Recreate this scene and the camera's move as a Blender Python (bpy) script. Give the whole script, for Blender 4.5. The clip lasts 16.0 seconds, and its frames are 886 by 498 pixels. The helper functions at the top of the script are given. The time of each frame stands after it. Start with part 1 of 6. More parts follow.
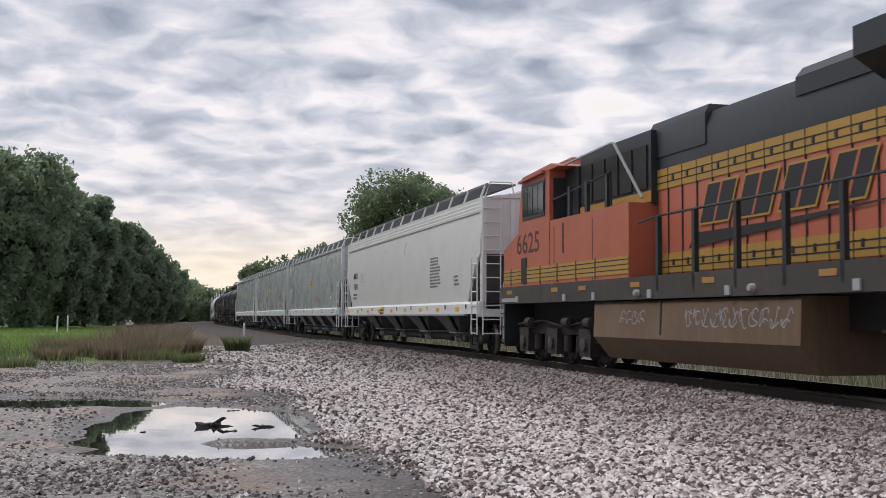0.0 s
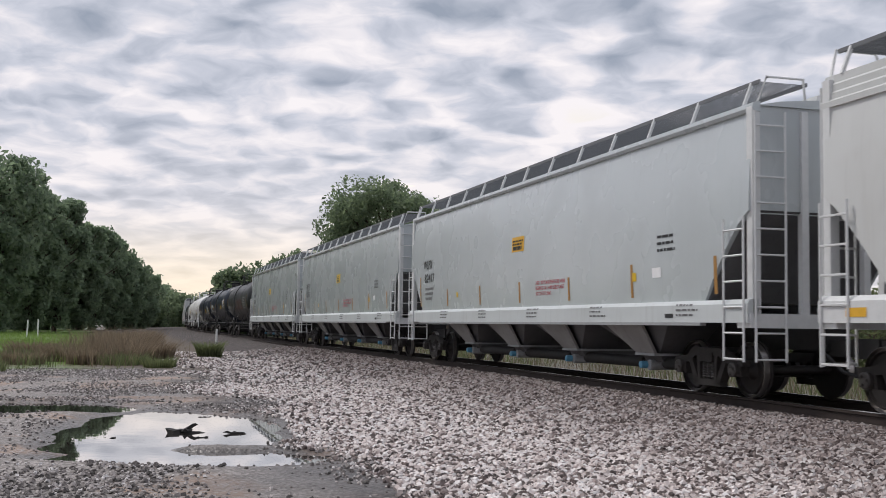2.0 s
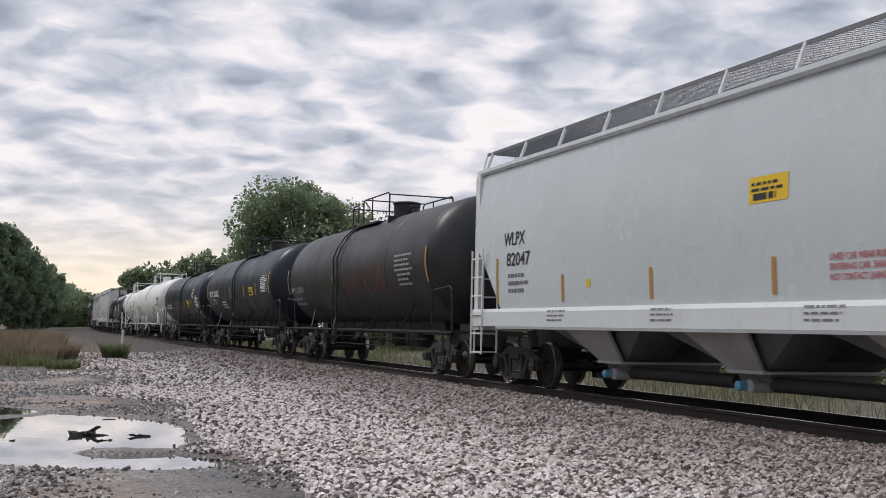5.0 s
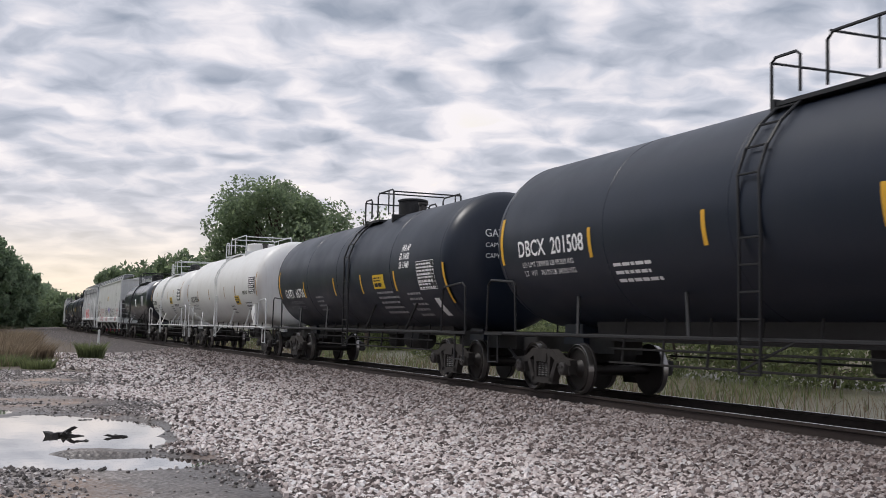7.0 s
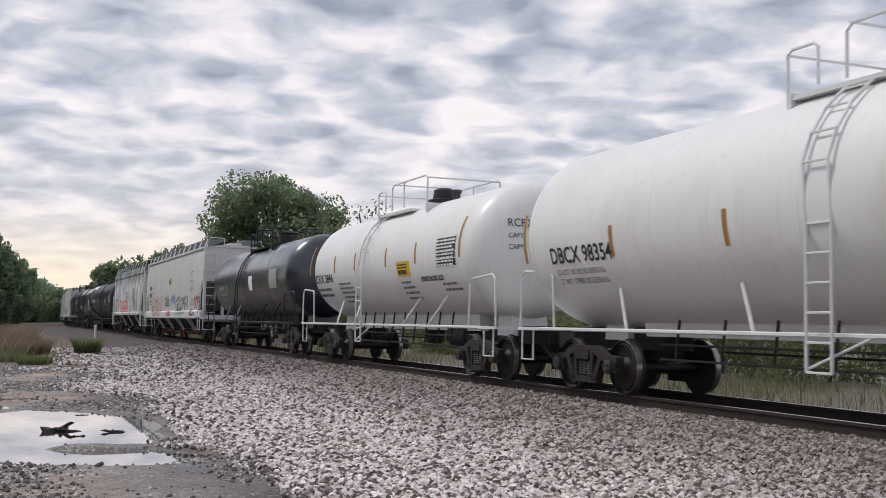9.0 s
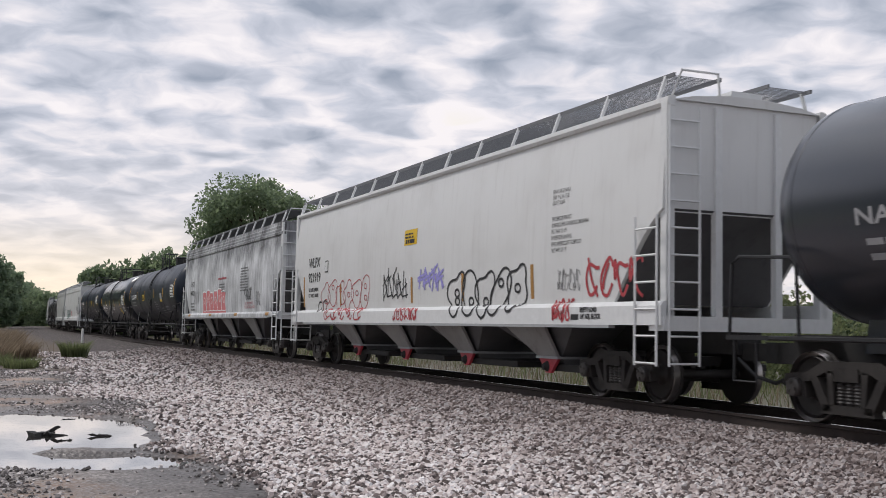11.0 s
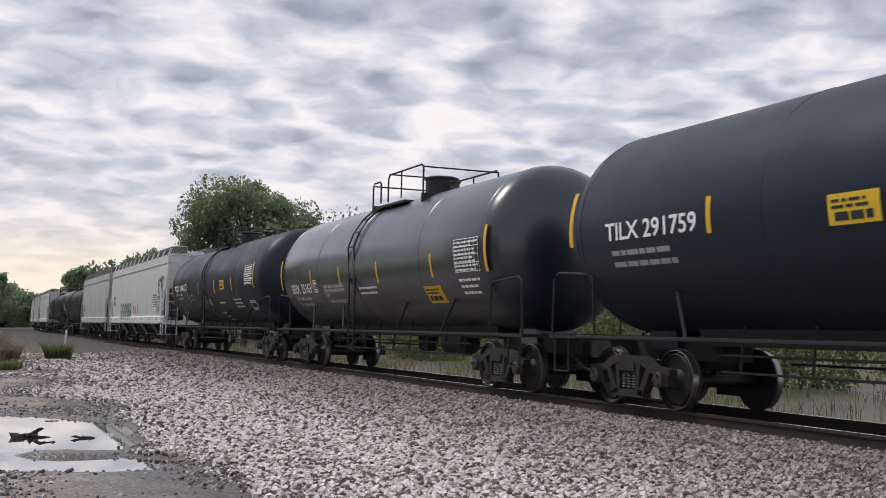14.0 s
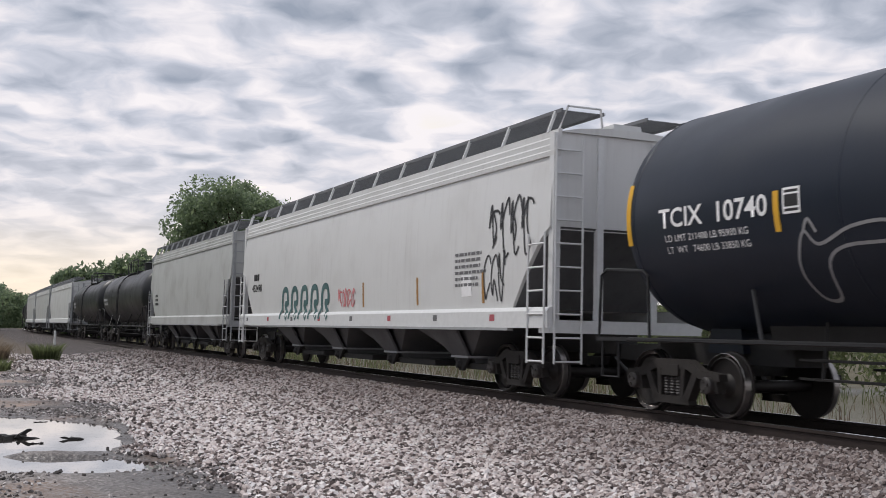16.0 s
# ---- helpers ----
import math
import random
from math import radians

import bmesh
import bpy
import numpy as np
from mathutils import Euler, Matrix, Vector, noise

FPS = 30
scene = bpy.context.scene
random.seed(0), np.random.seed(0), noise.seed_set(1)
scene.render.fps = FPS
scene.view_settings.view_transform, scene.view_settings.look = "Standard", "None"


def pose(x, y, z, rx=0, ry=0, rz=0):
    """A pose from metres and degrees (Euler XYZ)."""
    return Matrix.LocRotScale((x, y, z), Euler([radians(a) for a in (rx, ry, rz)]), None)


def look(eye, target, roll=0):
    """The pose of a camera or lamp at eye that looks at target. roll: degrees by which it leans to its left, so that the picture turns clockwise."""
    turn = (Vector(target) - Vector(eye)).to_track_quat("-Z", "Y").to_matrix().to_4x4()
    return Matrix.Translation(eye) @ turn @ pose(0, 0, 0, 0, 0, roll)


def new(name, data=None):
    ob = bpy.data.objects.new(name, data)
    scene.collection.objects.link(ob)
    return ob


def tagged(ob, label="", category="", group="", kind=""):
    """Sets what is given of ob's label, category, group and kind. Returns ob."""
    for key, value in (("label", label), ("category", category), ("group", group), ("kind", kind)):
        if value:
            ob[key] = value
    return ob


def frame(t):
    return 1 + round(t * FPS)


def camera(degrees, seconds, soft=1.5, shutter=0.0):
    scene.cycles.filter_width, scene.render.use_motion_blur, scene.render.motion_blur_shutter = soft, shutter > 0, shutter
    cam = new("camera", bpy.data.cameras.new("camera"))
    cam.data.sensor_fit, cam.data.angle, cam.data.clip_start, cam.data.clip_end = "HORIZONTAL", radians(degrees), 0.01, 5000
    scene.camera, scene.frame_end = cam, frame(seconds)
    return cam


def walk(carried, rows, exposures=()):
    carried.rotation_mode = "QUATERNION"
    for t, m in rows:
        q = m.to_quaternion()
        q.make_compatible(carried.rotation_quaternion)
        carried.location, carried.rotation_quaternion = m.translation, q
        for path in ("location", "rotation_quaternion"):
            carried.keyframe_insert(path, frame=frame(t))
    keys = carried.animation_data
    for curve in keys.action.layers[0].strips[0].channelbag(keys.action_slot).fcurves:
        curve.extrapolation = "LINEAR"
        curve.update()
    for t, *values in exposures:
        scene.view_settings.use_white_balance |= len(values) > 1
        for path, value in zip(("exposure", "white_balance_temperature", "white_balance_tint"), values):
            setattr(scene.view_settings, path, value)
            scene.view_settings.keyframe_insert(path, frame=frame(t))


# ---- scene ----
EYE_Z = 1.119
PATH = [
    (0.0, 93.557, -0.241, -0.015),
    (0.5, 93.725, -0.361, -0.314),
    (1.0, 93.889, -0.477, -0.556),
    (1.5, 93.988, -0.630, -0.882),
    (2.0, 93.975, -0.781, -1.382),
    (2.5, 93.921, -1.008, -2.178),
    (3.0, 93.901, -1.116, -3.052),
    (3.5, 93.831, -1.148, -4.029),
    (4.0, 93.928, -1.264, -4.795),
    (4.5, 94.077, -1.350, -5.460),
    (5.0, 94.218, -1.303, -5.988),
    (7.5, 94.190, -1.215, -7.191),
    (8.0, 94.089, -1.163, -7.202),
    (8.5, 93.989, -1.030, -7.239),
    (9.0, 93.924, -1.078, -7.300),
    (11.5, 94.215, -1.093, -8.080),
    (12.0, 94.297, -1.144, -8.240),
    (12.5, 94.328, -1.165, -8.378),
    (13.0, 94.306, -1.210, -8.489),
    (13.5, 94.269, -1.246, -8.586),
    (14.0, 94.272, -1.250, -8.670),
    (14.5, 94.315, -1.238, -8.751),
    (15.0, 94.363, -1.211, -8.863),
    (15.5, 94.378, -1.212, -9.019),
    (16.0, 94.325, -1.252, -9.188),
]
cam = camera(44.0, 16.0, soft=0.5, shutter=0.07)
walk(cam, [(t, pose(0, 0, EYE_Z, rx, ry, rz)) for t, rx, ry, rz in PATH], [(0, 0.0), (16, 0.0)])


# ---- node shorthand ----
class Nodes:
    def __init__(self, tree):
        self.tree = tree
        tree.nodes.clear()

    def add(self, kind, **inputs):
        n = self.tree.nodes.new(kind)
        for k, val in inputs.items():
            key = int(k[1:]) if k[0] == "i" and k[1:].isdigit() else k.replace("_", " ")
            self.put(n.inputs[key], val)
        return n

    def put(self, socket, val):
        if isinstance(val, bpy.types.NodeSocket):
            self.tree.links.new(val, socket)
        else:
            socket.default_value = val

    def math(self, op, a, b=0.0, c=0.0):
        n = self.add("ShaderNodeMath", i0=a, i1=b, i2=c)
        n.operation = op
        return n.outputs[0]

    def noise(self, vec, scale, detail=4.0, rough=0.55, distort=0.0):
        n = self.add("ShaderNodeTexNoise", Vector=vec, Scale=scale, Detail=detail, Roughness=rough, Distortion=distort)
        return n.outputs["Fac"]

    def ramp(self, fac, stops):
        n = self.add("ShaderNodeValToRGB", Fac=fac)
        e = n.color_ramp.elements
        while len(e) < len(stops):
            e.new(0.5)
        for el, (pos, col) in zip(e, stops):
            el.position = pos
            el.color = (*col, 1) if len(col) == 3 else col
        return n.outputs["Color"]

    def step(self, fac, lo, hi):
        n = self.add("ShaderNodeMapRange", Value=fac, i1=lo, i2=hi)
        n.interpolation_type = "SMOOTHSTEP"
        return n.outputs[0]

    def mix(self, fac, a, b, blend="MIX"):
        n = self.tree.nodes.new("ShaderNodeMix")
        n.data_type, n.blend_type = "RGBA", blend
        for s, val in ((n.inputs[0], fac), (n.inputs[6], a), (n.inputs[7], b)):
            if not isinstance(val, bpy.types.NodeSocket) and not isinstance(val, (int, float)):
                val = (*val, 1) if len(val) == 3 else val
            self.put(s, val)
        return n.outputs[2]

    def mapped(self, vec, scale=(1, 1, 1), turn=0.0):
        n = self.add("ShaderNodeMapping", Vector=vec, Scale=scale, Rotation=(0, 0, turn))
        return n.outputs[0]

    def bump(self, height, strength, distance):
        return self.add("ShaderNodeBump", Height=height, Strength=strength, Distance=distance).outputs[0]


# ---- world: thin cloud sheet before a low evening sun ----
SUN_UP, SUN_TURN = 9.0, 14.0      # degrees above the horizon, degrees to the left of +y
world = bpy.data.worlds.new("sky")
scene.world = world
world.use_nodes = True
N = Nodes(world.node_tree)
sky = N.add("ShaderNodeTexSky")
sky.sky_type, sky.sun_disc = "NISHITA", False
sky.sun_elevation, sky.sun_rotation = radians(SUN_UP), radians(-SUN_TURN)
blue = N.add("ShaderNodeBackground", Color=sky.outputs[0], Strength=0.10)
way = N.add("ShaderNodeTexCoord").outputs["Generated"]
axes = N.add("ShaderNodeSeparateXYZ", Vector=way)
low = N.math("MAXIMUM", axes.outputs[2], 0.0)
lift = N.math("ADD", low, 0.19)
flat = N.add("ShaderNodeCombineXYZ", X=N.math("DIVIDE", axes.outputs[0], lift), Y=N.math("DIVIDE", axes.outputs[1], lift)).outputs[0]
stir = N.add("ShaderNodeTexNoise", Vector=flat, Scale=5.0, Detail=2.0, Roughness=0.6).outputs["Color"]
shove = N.add("ShaderNodeVectorMath", i0=stir, i1=(0.17, 0.20, 0.0))
shove.operation = "MULTIPLY"
bent = N.add("ShaderNodeVectorMath", i0=flat, i1=shove.outputs[0]).outputs[0]
cells = N.add("ShaderNodeTexVoronoi", Vector=N.mapped(bent, (7.4, 7.0, 1.0), 0.2), Scale=1.0)
cells.feature = "SMOOTH_F1"
cells.inputs["Smoothness"].default_value = 0.55
rolls = N.noise(N.mapped(bent, (5.6, 5.4, 1.0), 0.2), 1.35, 5.0, 0.52)
banks = N.noise(N.mapped(flat, (1.5, 1.4, 1.0), 0.2), 1.5, 3.0, 0.5, 0.2)
thick = N.math("ADD", N.math("MULTIPLY", rolls, 0.58), N.math("MULTIPLY", banks, 0.48))
thick = N.math("ADD", thick, N.math("MULTIPLY", N.math("SUBTRACT", 0.42, cells.outputs["Distance"]), 0.34))
thick = N.math("ADD", thick, N.math("MULTIPLY", N.step(low, 0.13, 0.33), 0.085))
clouds = N.ramp(thick, [(0.37, (0.85, 0.81, 0.832)), (0.46, (0.705, 0.69, 0.742)), (0.54, (0.55, 0.57, 0.65)), (0.63, (0.43, 0.46, 0.54)), (0.76, (0.29, 0.33, 0.41))])
lowband = N.step(low, 0.20, 0.0)
clouds = N.mix(N.math("MULTIPLY", lowband, 0.50), clouds, (0.83, 0.765, 0.735))
aim = Vector((-math.sin(radians(SUN_TURN)), math.cos(radians(SUN_TURN)), 0.05)).normalized()
near_sun = N.add("ShaderNodeVectorMath", i0=way, i1=tuple(aim))
near_sun.operation = "DOT_PRODUCT"
glow = N.math("MULTIPLY", N.step(near_sun.outputs["Value"], 0.955, 1.0), N.step(low, 0.11, 0.015))
clouds = N.mix(N.math("MULTIPLY", glow, 0.62), clouds, (1.02, 0.84, 0.58))
sheet = N.add("ShaderNodeBackground", Color=clouds, Strength=1.12)
cover = N.math("SUBTRACT", 1.0, N.math("MULTIPLY", N.step(thick, 0.30, 0.20), 0.3))
blend = N.add("ShaderNodeMixShader", Fac=cover, i1=blue.outputs[0], i2=sheet.outputs[0])
N.tree.links.new(blend.outputs[0], N.add("ShaderNodeOutputWorld").inputs["Surface"])

sun = new("sun", bpy.data.lights.new("sun", "SUN"))
sun.data.energy, sun.data.angle, sun.data.color = 1.9, radians(14), (1.0, 0.955, 0.91)
sun.matrix_basis = look((0, 0, 50), Vector((0, 0, 50)) - Vector((-math.sin(radians(40)) * 0.75, math.cos(radians(40)) * 0.3, 0.75)))


# ---- materials ----
def material(name):
    m = bpy.data.materials.new(name)
    m.use_nodes = True
    n = Nodes(m.node_tree)
    out = n.add("ShaderNodeOutputMaterial")
    b = n.add("ShaderNodeBsdfPrincipled")
    n.tree.links.new(b.outputs[0], out.inputs[0])
    return m, n, b


def coords(n, which="Object"):
    return n.add("ShaderNodeTexCoord").outputs[which]


def paint(name, col, rough=0.4, dirt=0.25, dirt_col=(0.16, 0.14, 0.12), streak=0.3, dent=0.0, metal=0.0, coat=0.0, spec=0.5):
    """Weathered coat of paint: broad fading, vertical rain streaks, fine grain."""
    m, n, b = material(name)
    at = coords(n)
    rnd = n.add("ShaderNodeObjectInfo").outputs["Random"]
    shift = n.add("ShaderNodeVectorMath", i0=at, i1=n.add("ShaderNodeCombineXYZ", X=n.math("MULTIPLY", rnd, 37.0)).outputs[0])
    at2 = shift.outputs[0]
    broad = n.noise(at2, 0.7, 3.0)
    runs = n.noise(n.mapped(at2, (5.0, 5.0, 0.35)), 1.6, 4.0, 0.65)
    fine = n.noise(at2, 26.0, 3.0)
    k = n.math("ADD", n.math("MULTIPLY", n.step(runs, 0.5, 0.78), streak), n.math("MULTIPLY", n.step(broad, 0.42, 0.75), dirt))
    k = n.math("ADD", k, n.math("MULTIPLY", n.step(fine, 0.55, 0.8), 0.12 * dirt))
    c = n.mix(k, col, dirt_col)
    n.put(b.inputs["Base Color"], c)
    n.put(b.inputs["Roughness"], n.math("ADD", rough, n.math("MULTIPLY", n.math("SUBTRACT", broad, 0.5), 0.35)))
    b.inputs["Metallic"].default_value = metal
    b.inputs["Specular IOR Level"].default_value = spec
    if coat:
        b.inputs["Coat Weight"].default_value, b.inputs["Coat Roughness"].default_value = coat, 0.24
    hgt = fine
    if dent:
        waves = n.noise(n.mapped(at2, (1.0, 1.0, 0.5)), 0.9, 2.0)
        n.put(b.inputs["Normal"], n.bump(n.math("ADD", n.math("MULTIPLY", waves, dent), n.math("MULTIPLY", fine, 0.0006)), 1.0, 1.0))
    else:
        n.put(b.inputs["Normal"], n.bump(hgt, 0.15, 0.004))
    return m


def stained(name, pale, dark):
    """Old white paint under heavy soot runs."""
    m, n, b = material(name)
    at = coords(n)
    runs = n.noise(n.mapped(at, (3.2, 3.2, 0.22)), 1.5, 6.0, 0.68)
    thin = n.noise(n.mapped(at, (14.0, 14.0, 0.4)), 1.5, 4.0, 0.6)
    broad = n.noise(at, 0.8, 3.0)
    drip = n.noise(n.mapped(at, (20.0, 20.0, 0.7)), 1.2, 3.0, 0.5)
    high = n.add("ShaderNodeSeparateXYZ", Vector=at).outputs[2]
    soot = n.math("MULTIPLY", n.step(n.math("ADD", high, n.math("MULTIPLY", broad, 1.6)), 3.9, 5.0), 0.16)
    k = n.math("ADD", n.math("ADD", n.math("MULTIPLY", runs, 0.62), soot), n.math("ADD", n.math("MULTIPLY", thin, 0.34), n.math("MULTIPLY", broad, 0.50)))
    n.put(b.inputs["Base Color"], n.mix(n.math("MULTIPLY", n.step(drip, 0.60, 0.68), 0.55), n.ramp(k, [(0.58, pale), (0.73, tuple(0.66 * p for p in pale)), (0.90, dark), (1.0, (0.10, 0.10, 0.105))]), (0.62, 0.635, 0.65)))
    b.inputs["Roughness"].default_value = 0.62
    n.put(b.inputs["Normal"], n.bump(n.noise(n.mapped(at, (1, 1, 0.4)), 1.4, 2.0), 1.0, 0.03))
    return m


def plain(name, col, rough=0.6, metal=0.0, vary=0.25, scale=9.0):
    m, n, b = material(name)
    f = n.noise(coords(n), scale, 5.0, 0.6)
    n.put(b.inputs["Base Color"], n.mix(f, tuple(x * (1 - vary) for x in col), tuple(min(1, x * (1 + vary)) for x in col)))
    b.inputs["Roughness"].default_value, b.inputs["Metallic"].default_value = rough, metal
    n.put(b.inputs["Normal"], n.bump(f, 0.3, 0.01))
    return m


MAT = {
    "pale_green": paint("pale_green_paint", (0.50, 0.54, 0.555), 0.28, 0.18, (0.34, 0.355, 0.36), 0.15, 0.02, 0, 0.8),
    "pale_sill": paint("pale_sill_paint", (0.60, 0.635, 0.64), 0.4, 0.25, (0.36, 0.36, 0.35), 0.25, 0.003),
    "white_hopper": paint("white_hopper_paint", (0.62, 0.63, 0.62), 0.34, 0.2, (0.38, 0.37, 0.35), 0.16, 0.006),
    "cream_hopper": paint("cream_hopper_paint", (0.67, 0.675, 0.67), 0.36, 0.2, (0.36, 0.34, 0.32), 0.2, 0.006),
    "grey_hopper": paint("grey_hopper_paint", (0.46, 0.47, 0.46), 0.5, 0.35, (0.22, 0.21, 0.20), 0.3, 0.008),
    "stained": stained("soot_stained_paint", (0.70, 0.715, 0.735), (0.25, 0.255, 0.27)),
    "steel_white": plain("white_steel_fittings", (0.68, 0.69, 0.69), 0.45, 0, 0.12),
    "steel_grey": plain("grey_steel_fittings", (0.34, 0.35, 0.36), 0.5, 0, 0.2),
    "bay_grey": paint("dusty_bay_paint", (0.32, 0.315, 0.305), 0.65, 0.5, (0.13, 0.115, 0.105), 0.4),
    "black_tank": paint("black_tank_paint", (0.0105, 0.016, 0.029), 0.40, 0.2, (0.028, 0.032, 0.042), 0.2, 0.0015, 0, 0.0, 0.36),
    "glossy_tank": paint("glossy_black_tank_paint", (0.009, 0.013, 0.024), 0.34, 0.12, (0.026, 0.030, 0.040), 0.1, 0.001, 0, 1.0, 0.5),
    "brown_tank": paint("sooty_brown_tank_paint", (0.014, 0.015, 0.018), 0.44, 0.4, (0.032, 0.029, 0.030), 0.35, 0.002),
    "white_tank": paint("white_tank_paint", (0.76, 0.76, 0.75), 0.42, 0.16, (0.45, 0.40, 0.35), 0.22, 0.0015),
    # dark grey that stands for shade on end slopes and bays
    "slope": paint("shade_dark_plate", (0.12, 0.12, 0.125), 0.65, 0.4, (0.04, 0.04, 0.04), 0.3),
    "under": plain("dark_underframe", (0.018, 0.017, 0.017), 0.7, 0, 0.5),
    "bogie": plain("grimy_cast_steel", (0.026, 0.022, 0.020), 0.75, 0, 0.5),
    "wheel": plain("brown_wheel_steel", (0.022, 0.018, 0.017), 0.6, 0.0, 0.4),
    "tread": plain("polished_tread", (0.35, 0.33, 0.32), 0.3, 0.9, 0.2),
    "cap": plain("bearing_cap", (0.05, 0.045, 0.043), 0.5, 0.0, 0.4),
    "black_rail": plain("black_handrail", (0.012, 0.012, 0.014), 0.5, 0, 0.2),
    "grate": plain("galvanised_grating", (0.17, 0.175, 0.185), 0.6, 0.3, 0.2),
    "yellow": plain("yellow_reflective_tape", (0.72, 0.40, 0.03), 0.5, 0, 0.15),
    "tan": plain("dusty_orange_tape", (0.36, 0.19, 0.05), 0.6, 0, 0.2),
    "placard": plain("yellow_placard", (0.70, 0.46, 0.02), 0.5, 0, 0.1),
    "ink": plain("black_stencil", (0.02, 0.02, 0.022), 0.6, 0, 0.1),
    "grey_ink": plain("faded_stencil", (0.15, 0.15, 0.155), 0.7, 0, 0.2),
    "white_ink": plain("white_stencil", (0.86, 0.86, 0.86), 0.6, 0, 0.1),
    "pale_ink": plain("faded_white_stencil", (0.33, 0.33, 0.34), 0.7, 0, 0.2),
    "red_ink": plain("red_stencil", (0.42, 0.10, 0.12), 0.7, 0, 0.2),
    "pink_spray": plain("pink_spray_paint", (0.62, 0.20, 0.21), 0.7, 0, 0.2, 3.0),
    "red_spray": plain("red_spray_paint", (0.40, 0.05, 0.06), 0.7, 0, 0.2),
    "black_spray": plain("black_spray_paint", (0.025, 0.025, 0.028), 0.6, 0, 0.2),
    "violet_spray": plain("violet_spray_paint", (0.30, 0.28, 0.62), 0.7, 0, 0.2),
    "teal_spray": plain("teal_spray_paint", (0.06, 0.13, 0.13), 0.7, 0, 0.3, 3.0),
    "silver_spray": plain("silver_spray_paint", (0.34, 0.34, 0.35), 0.5, 0.3, 0.2),
    "rust_spray": plain("faint_rust_spray", (0.14, 0.055, 0.05), 0.7, 0, 0.3),
    "cap_blue": plain("blue_outlet_cap", (0.10, 0.28, 0.42), 0.4, 0, 0.15),
    "gate_red": plain("red_outlet_gate", (0.45, 0.05, 0.07), 0.5, 0, 0.3),
    "orange": paint("orange_loco_paint", (0.42, 0.115, 0.066), 0.42, 0.28, (0.28, 0.09, 0.06), 0.15, 0.001),
    "loco_yellow": paint("yellow_loco_band", (0.40, 0.235, 0.045), 0.45, 0.3, (0.22, 0.14, 0.05), 0.2),
    "loco_black": paint("black_loco_paint", (0.020, 0.025, 0.029), 0.42, 0.3, (0.05, 0.05, 0.05), 0.2),
    "loco_sill": paint("grey_dusty_sill", (0.046, 0.041, 0.038), 0.6, 0.4, (0.11, 0.09, 0.08), 0.3),
    "fuel": paint("mud_brown_fuel_tank", (0.135, 0.085, 0.052), 0.6, 0.45, (0.22, 0.16, 0.11), 0.35),
    "loco_number": plain("faded_brown_numerals", (0.085, 0.032, 0.026), 0.6, 0, 0.25),
    "rail": plain("brown_rail_side", (0.035, 0.024, 0.021), 0.75, 0.0, 0.4),
    "rail_top": plain("polished_rail_head", (0.62, 0.62, 0.64), 0.22, 1.0, 0.1),
    "tie": plain("creosoted_timber", (0.035, 0.027, 0.022), 0.85, 0, 0.5),
    "plank": plain("wet_dark_timber", (0.015, 0.012, 0.011), 0.6, 0, 0.5),
    "post_white": plain("white_post_plastic", (0.72, 0.72, 0.70), 0.5, 0, 0.1),
    "bark": plain("tree_bark", (0.085, 0.065, 0.05), 0.9, 0, 0.4),
}
m, n, b = material("dark_cab_glass")
b.inputs["Base Color"].default_value, b.inputs["Roughness"].default_value = (0.02, 0.025, 0.03, 1), 0.06
MAT["glass"] = m


def leaf_mat(name, dark, light):
    m, n, b = material(name)
    isl = n.add("ShaderNodeNewGeometry").outputs["Random Per Island"]
    col = n.mix(isl, dark, light)
    n.put(b.inputs["Base Color"], col)
    b.inputs["Roughness"].default_value = 0.6
    b.inputs["Specular IOR Level"].default_value = 0.25
    thin = n.add("ShaderNodeBsdfTranslucent", Color=n.mix(1.0, col, (1.9, 1.9, 1.7), "MULTIPLY"))
    both = n.add("ShaderNodeMixShader", Fac=0.48, i1=b.outputs[0], i2=thin.outputs[0])
    out = [x for x in n.tree.nodes if x.type == "OUTPUT_MATERIAL"][0]
    n.tree.links.new(both.outputs[0], out.inputs[0])
    return m


# both leaf colours are paler and greyer, distance haze put into them
MAT["leaf"] = leaf_mat("oak_leaves", (0.135, 0.180, 0.130), (0.205, 0.262, 0.175))
MAT["leaf_far"] = leaf_mat("hazy_far_leaves", (0.11, 0.148, 0.100), (0.19, 0.235, 0.145))
MAT["dry"] = leaf_mat("dry_grass_blades", (0.085, 0.066, 0.052), (0.225, 0.178, 0.135))
MAT["green_blade"] = leaf_mat("fresh_grass_blades", (0.085, 0.14, 0.035), (0.19, 0.27, 0.08))
MAT["weed"] = leaf_mat("weed_leaves", (0.070, 0.088, 0.045), (0.155, 0.175, 0.09))

# stones: each one its own tone
m, n, b = material("crushed_granite")
isl = n.add("ShaderNodeNewGeometry").outputs["Random Per Island"]
tone = n.ramp(isl, [(0.0, (0.05, 0.042, 0.04)), (0.25, (0.16, 0.125, 0.115)), (0.45, (0.62, 0.53, 0.50)), (0.76, (0.86, 0.785, 0.76)), (1.0, (0.92, 0.89, 0.88))])
f = n.noise(coords(n), 30.0, 3.0)
tone = n.mix(n.math("MULTIPLY", f, 0.22), tone, (0.16, 0.13, 0.125))
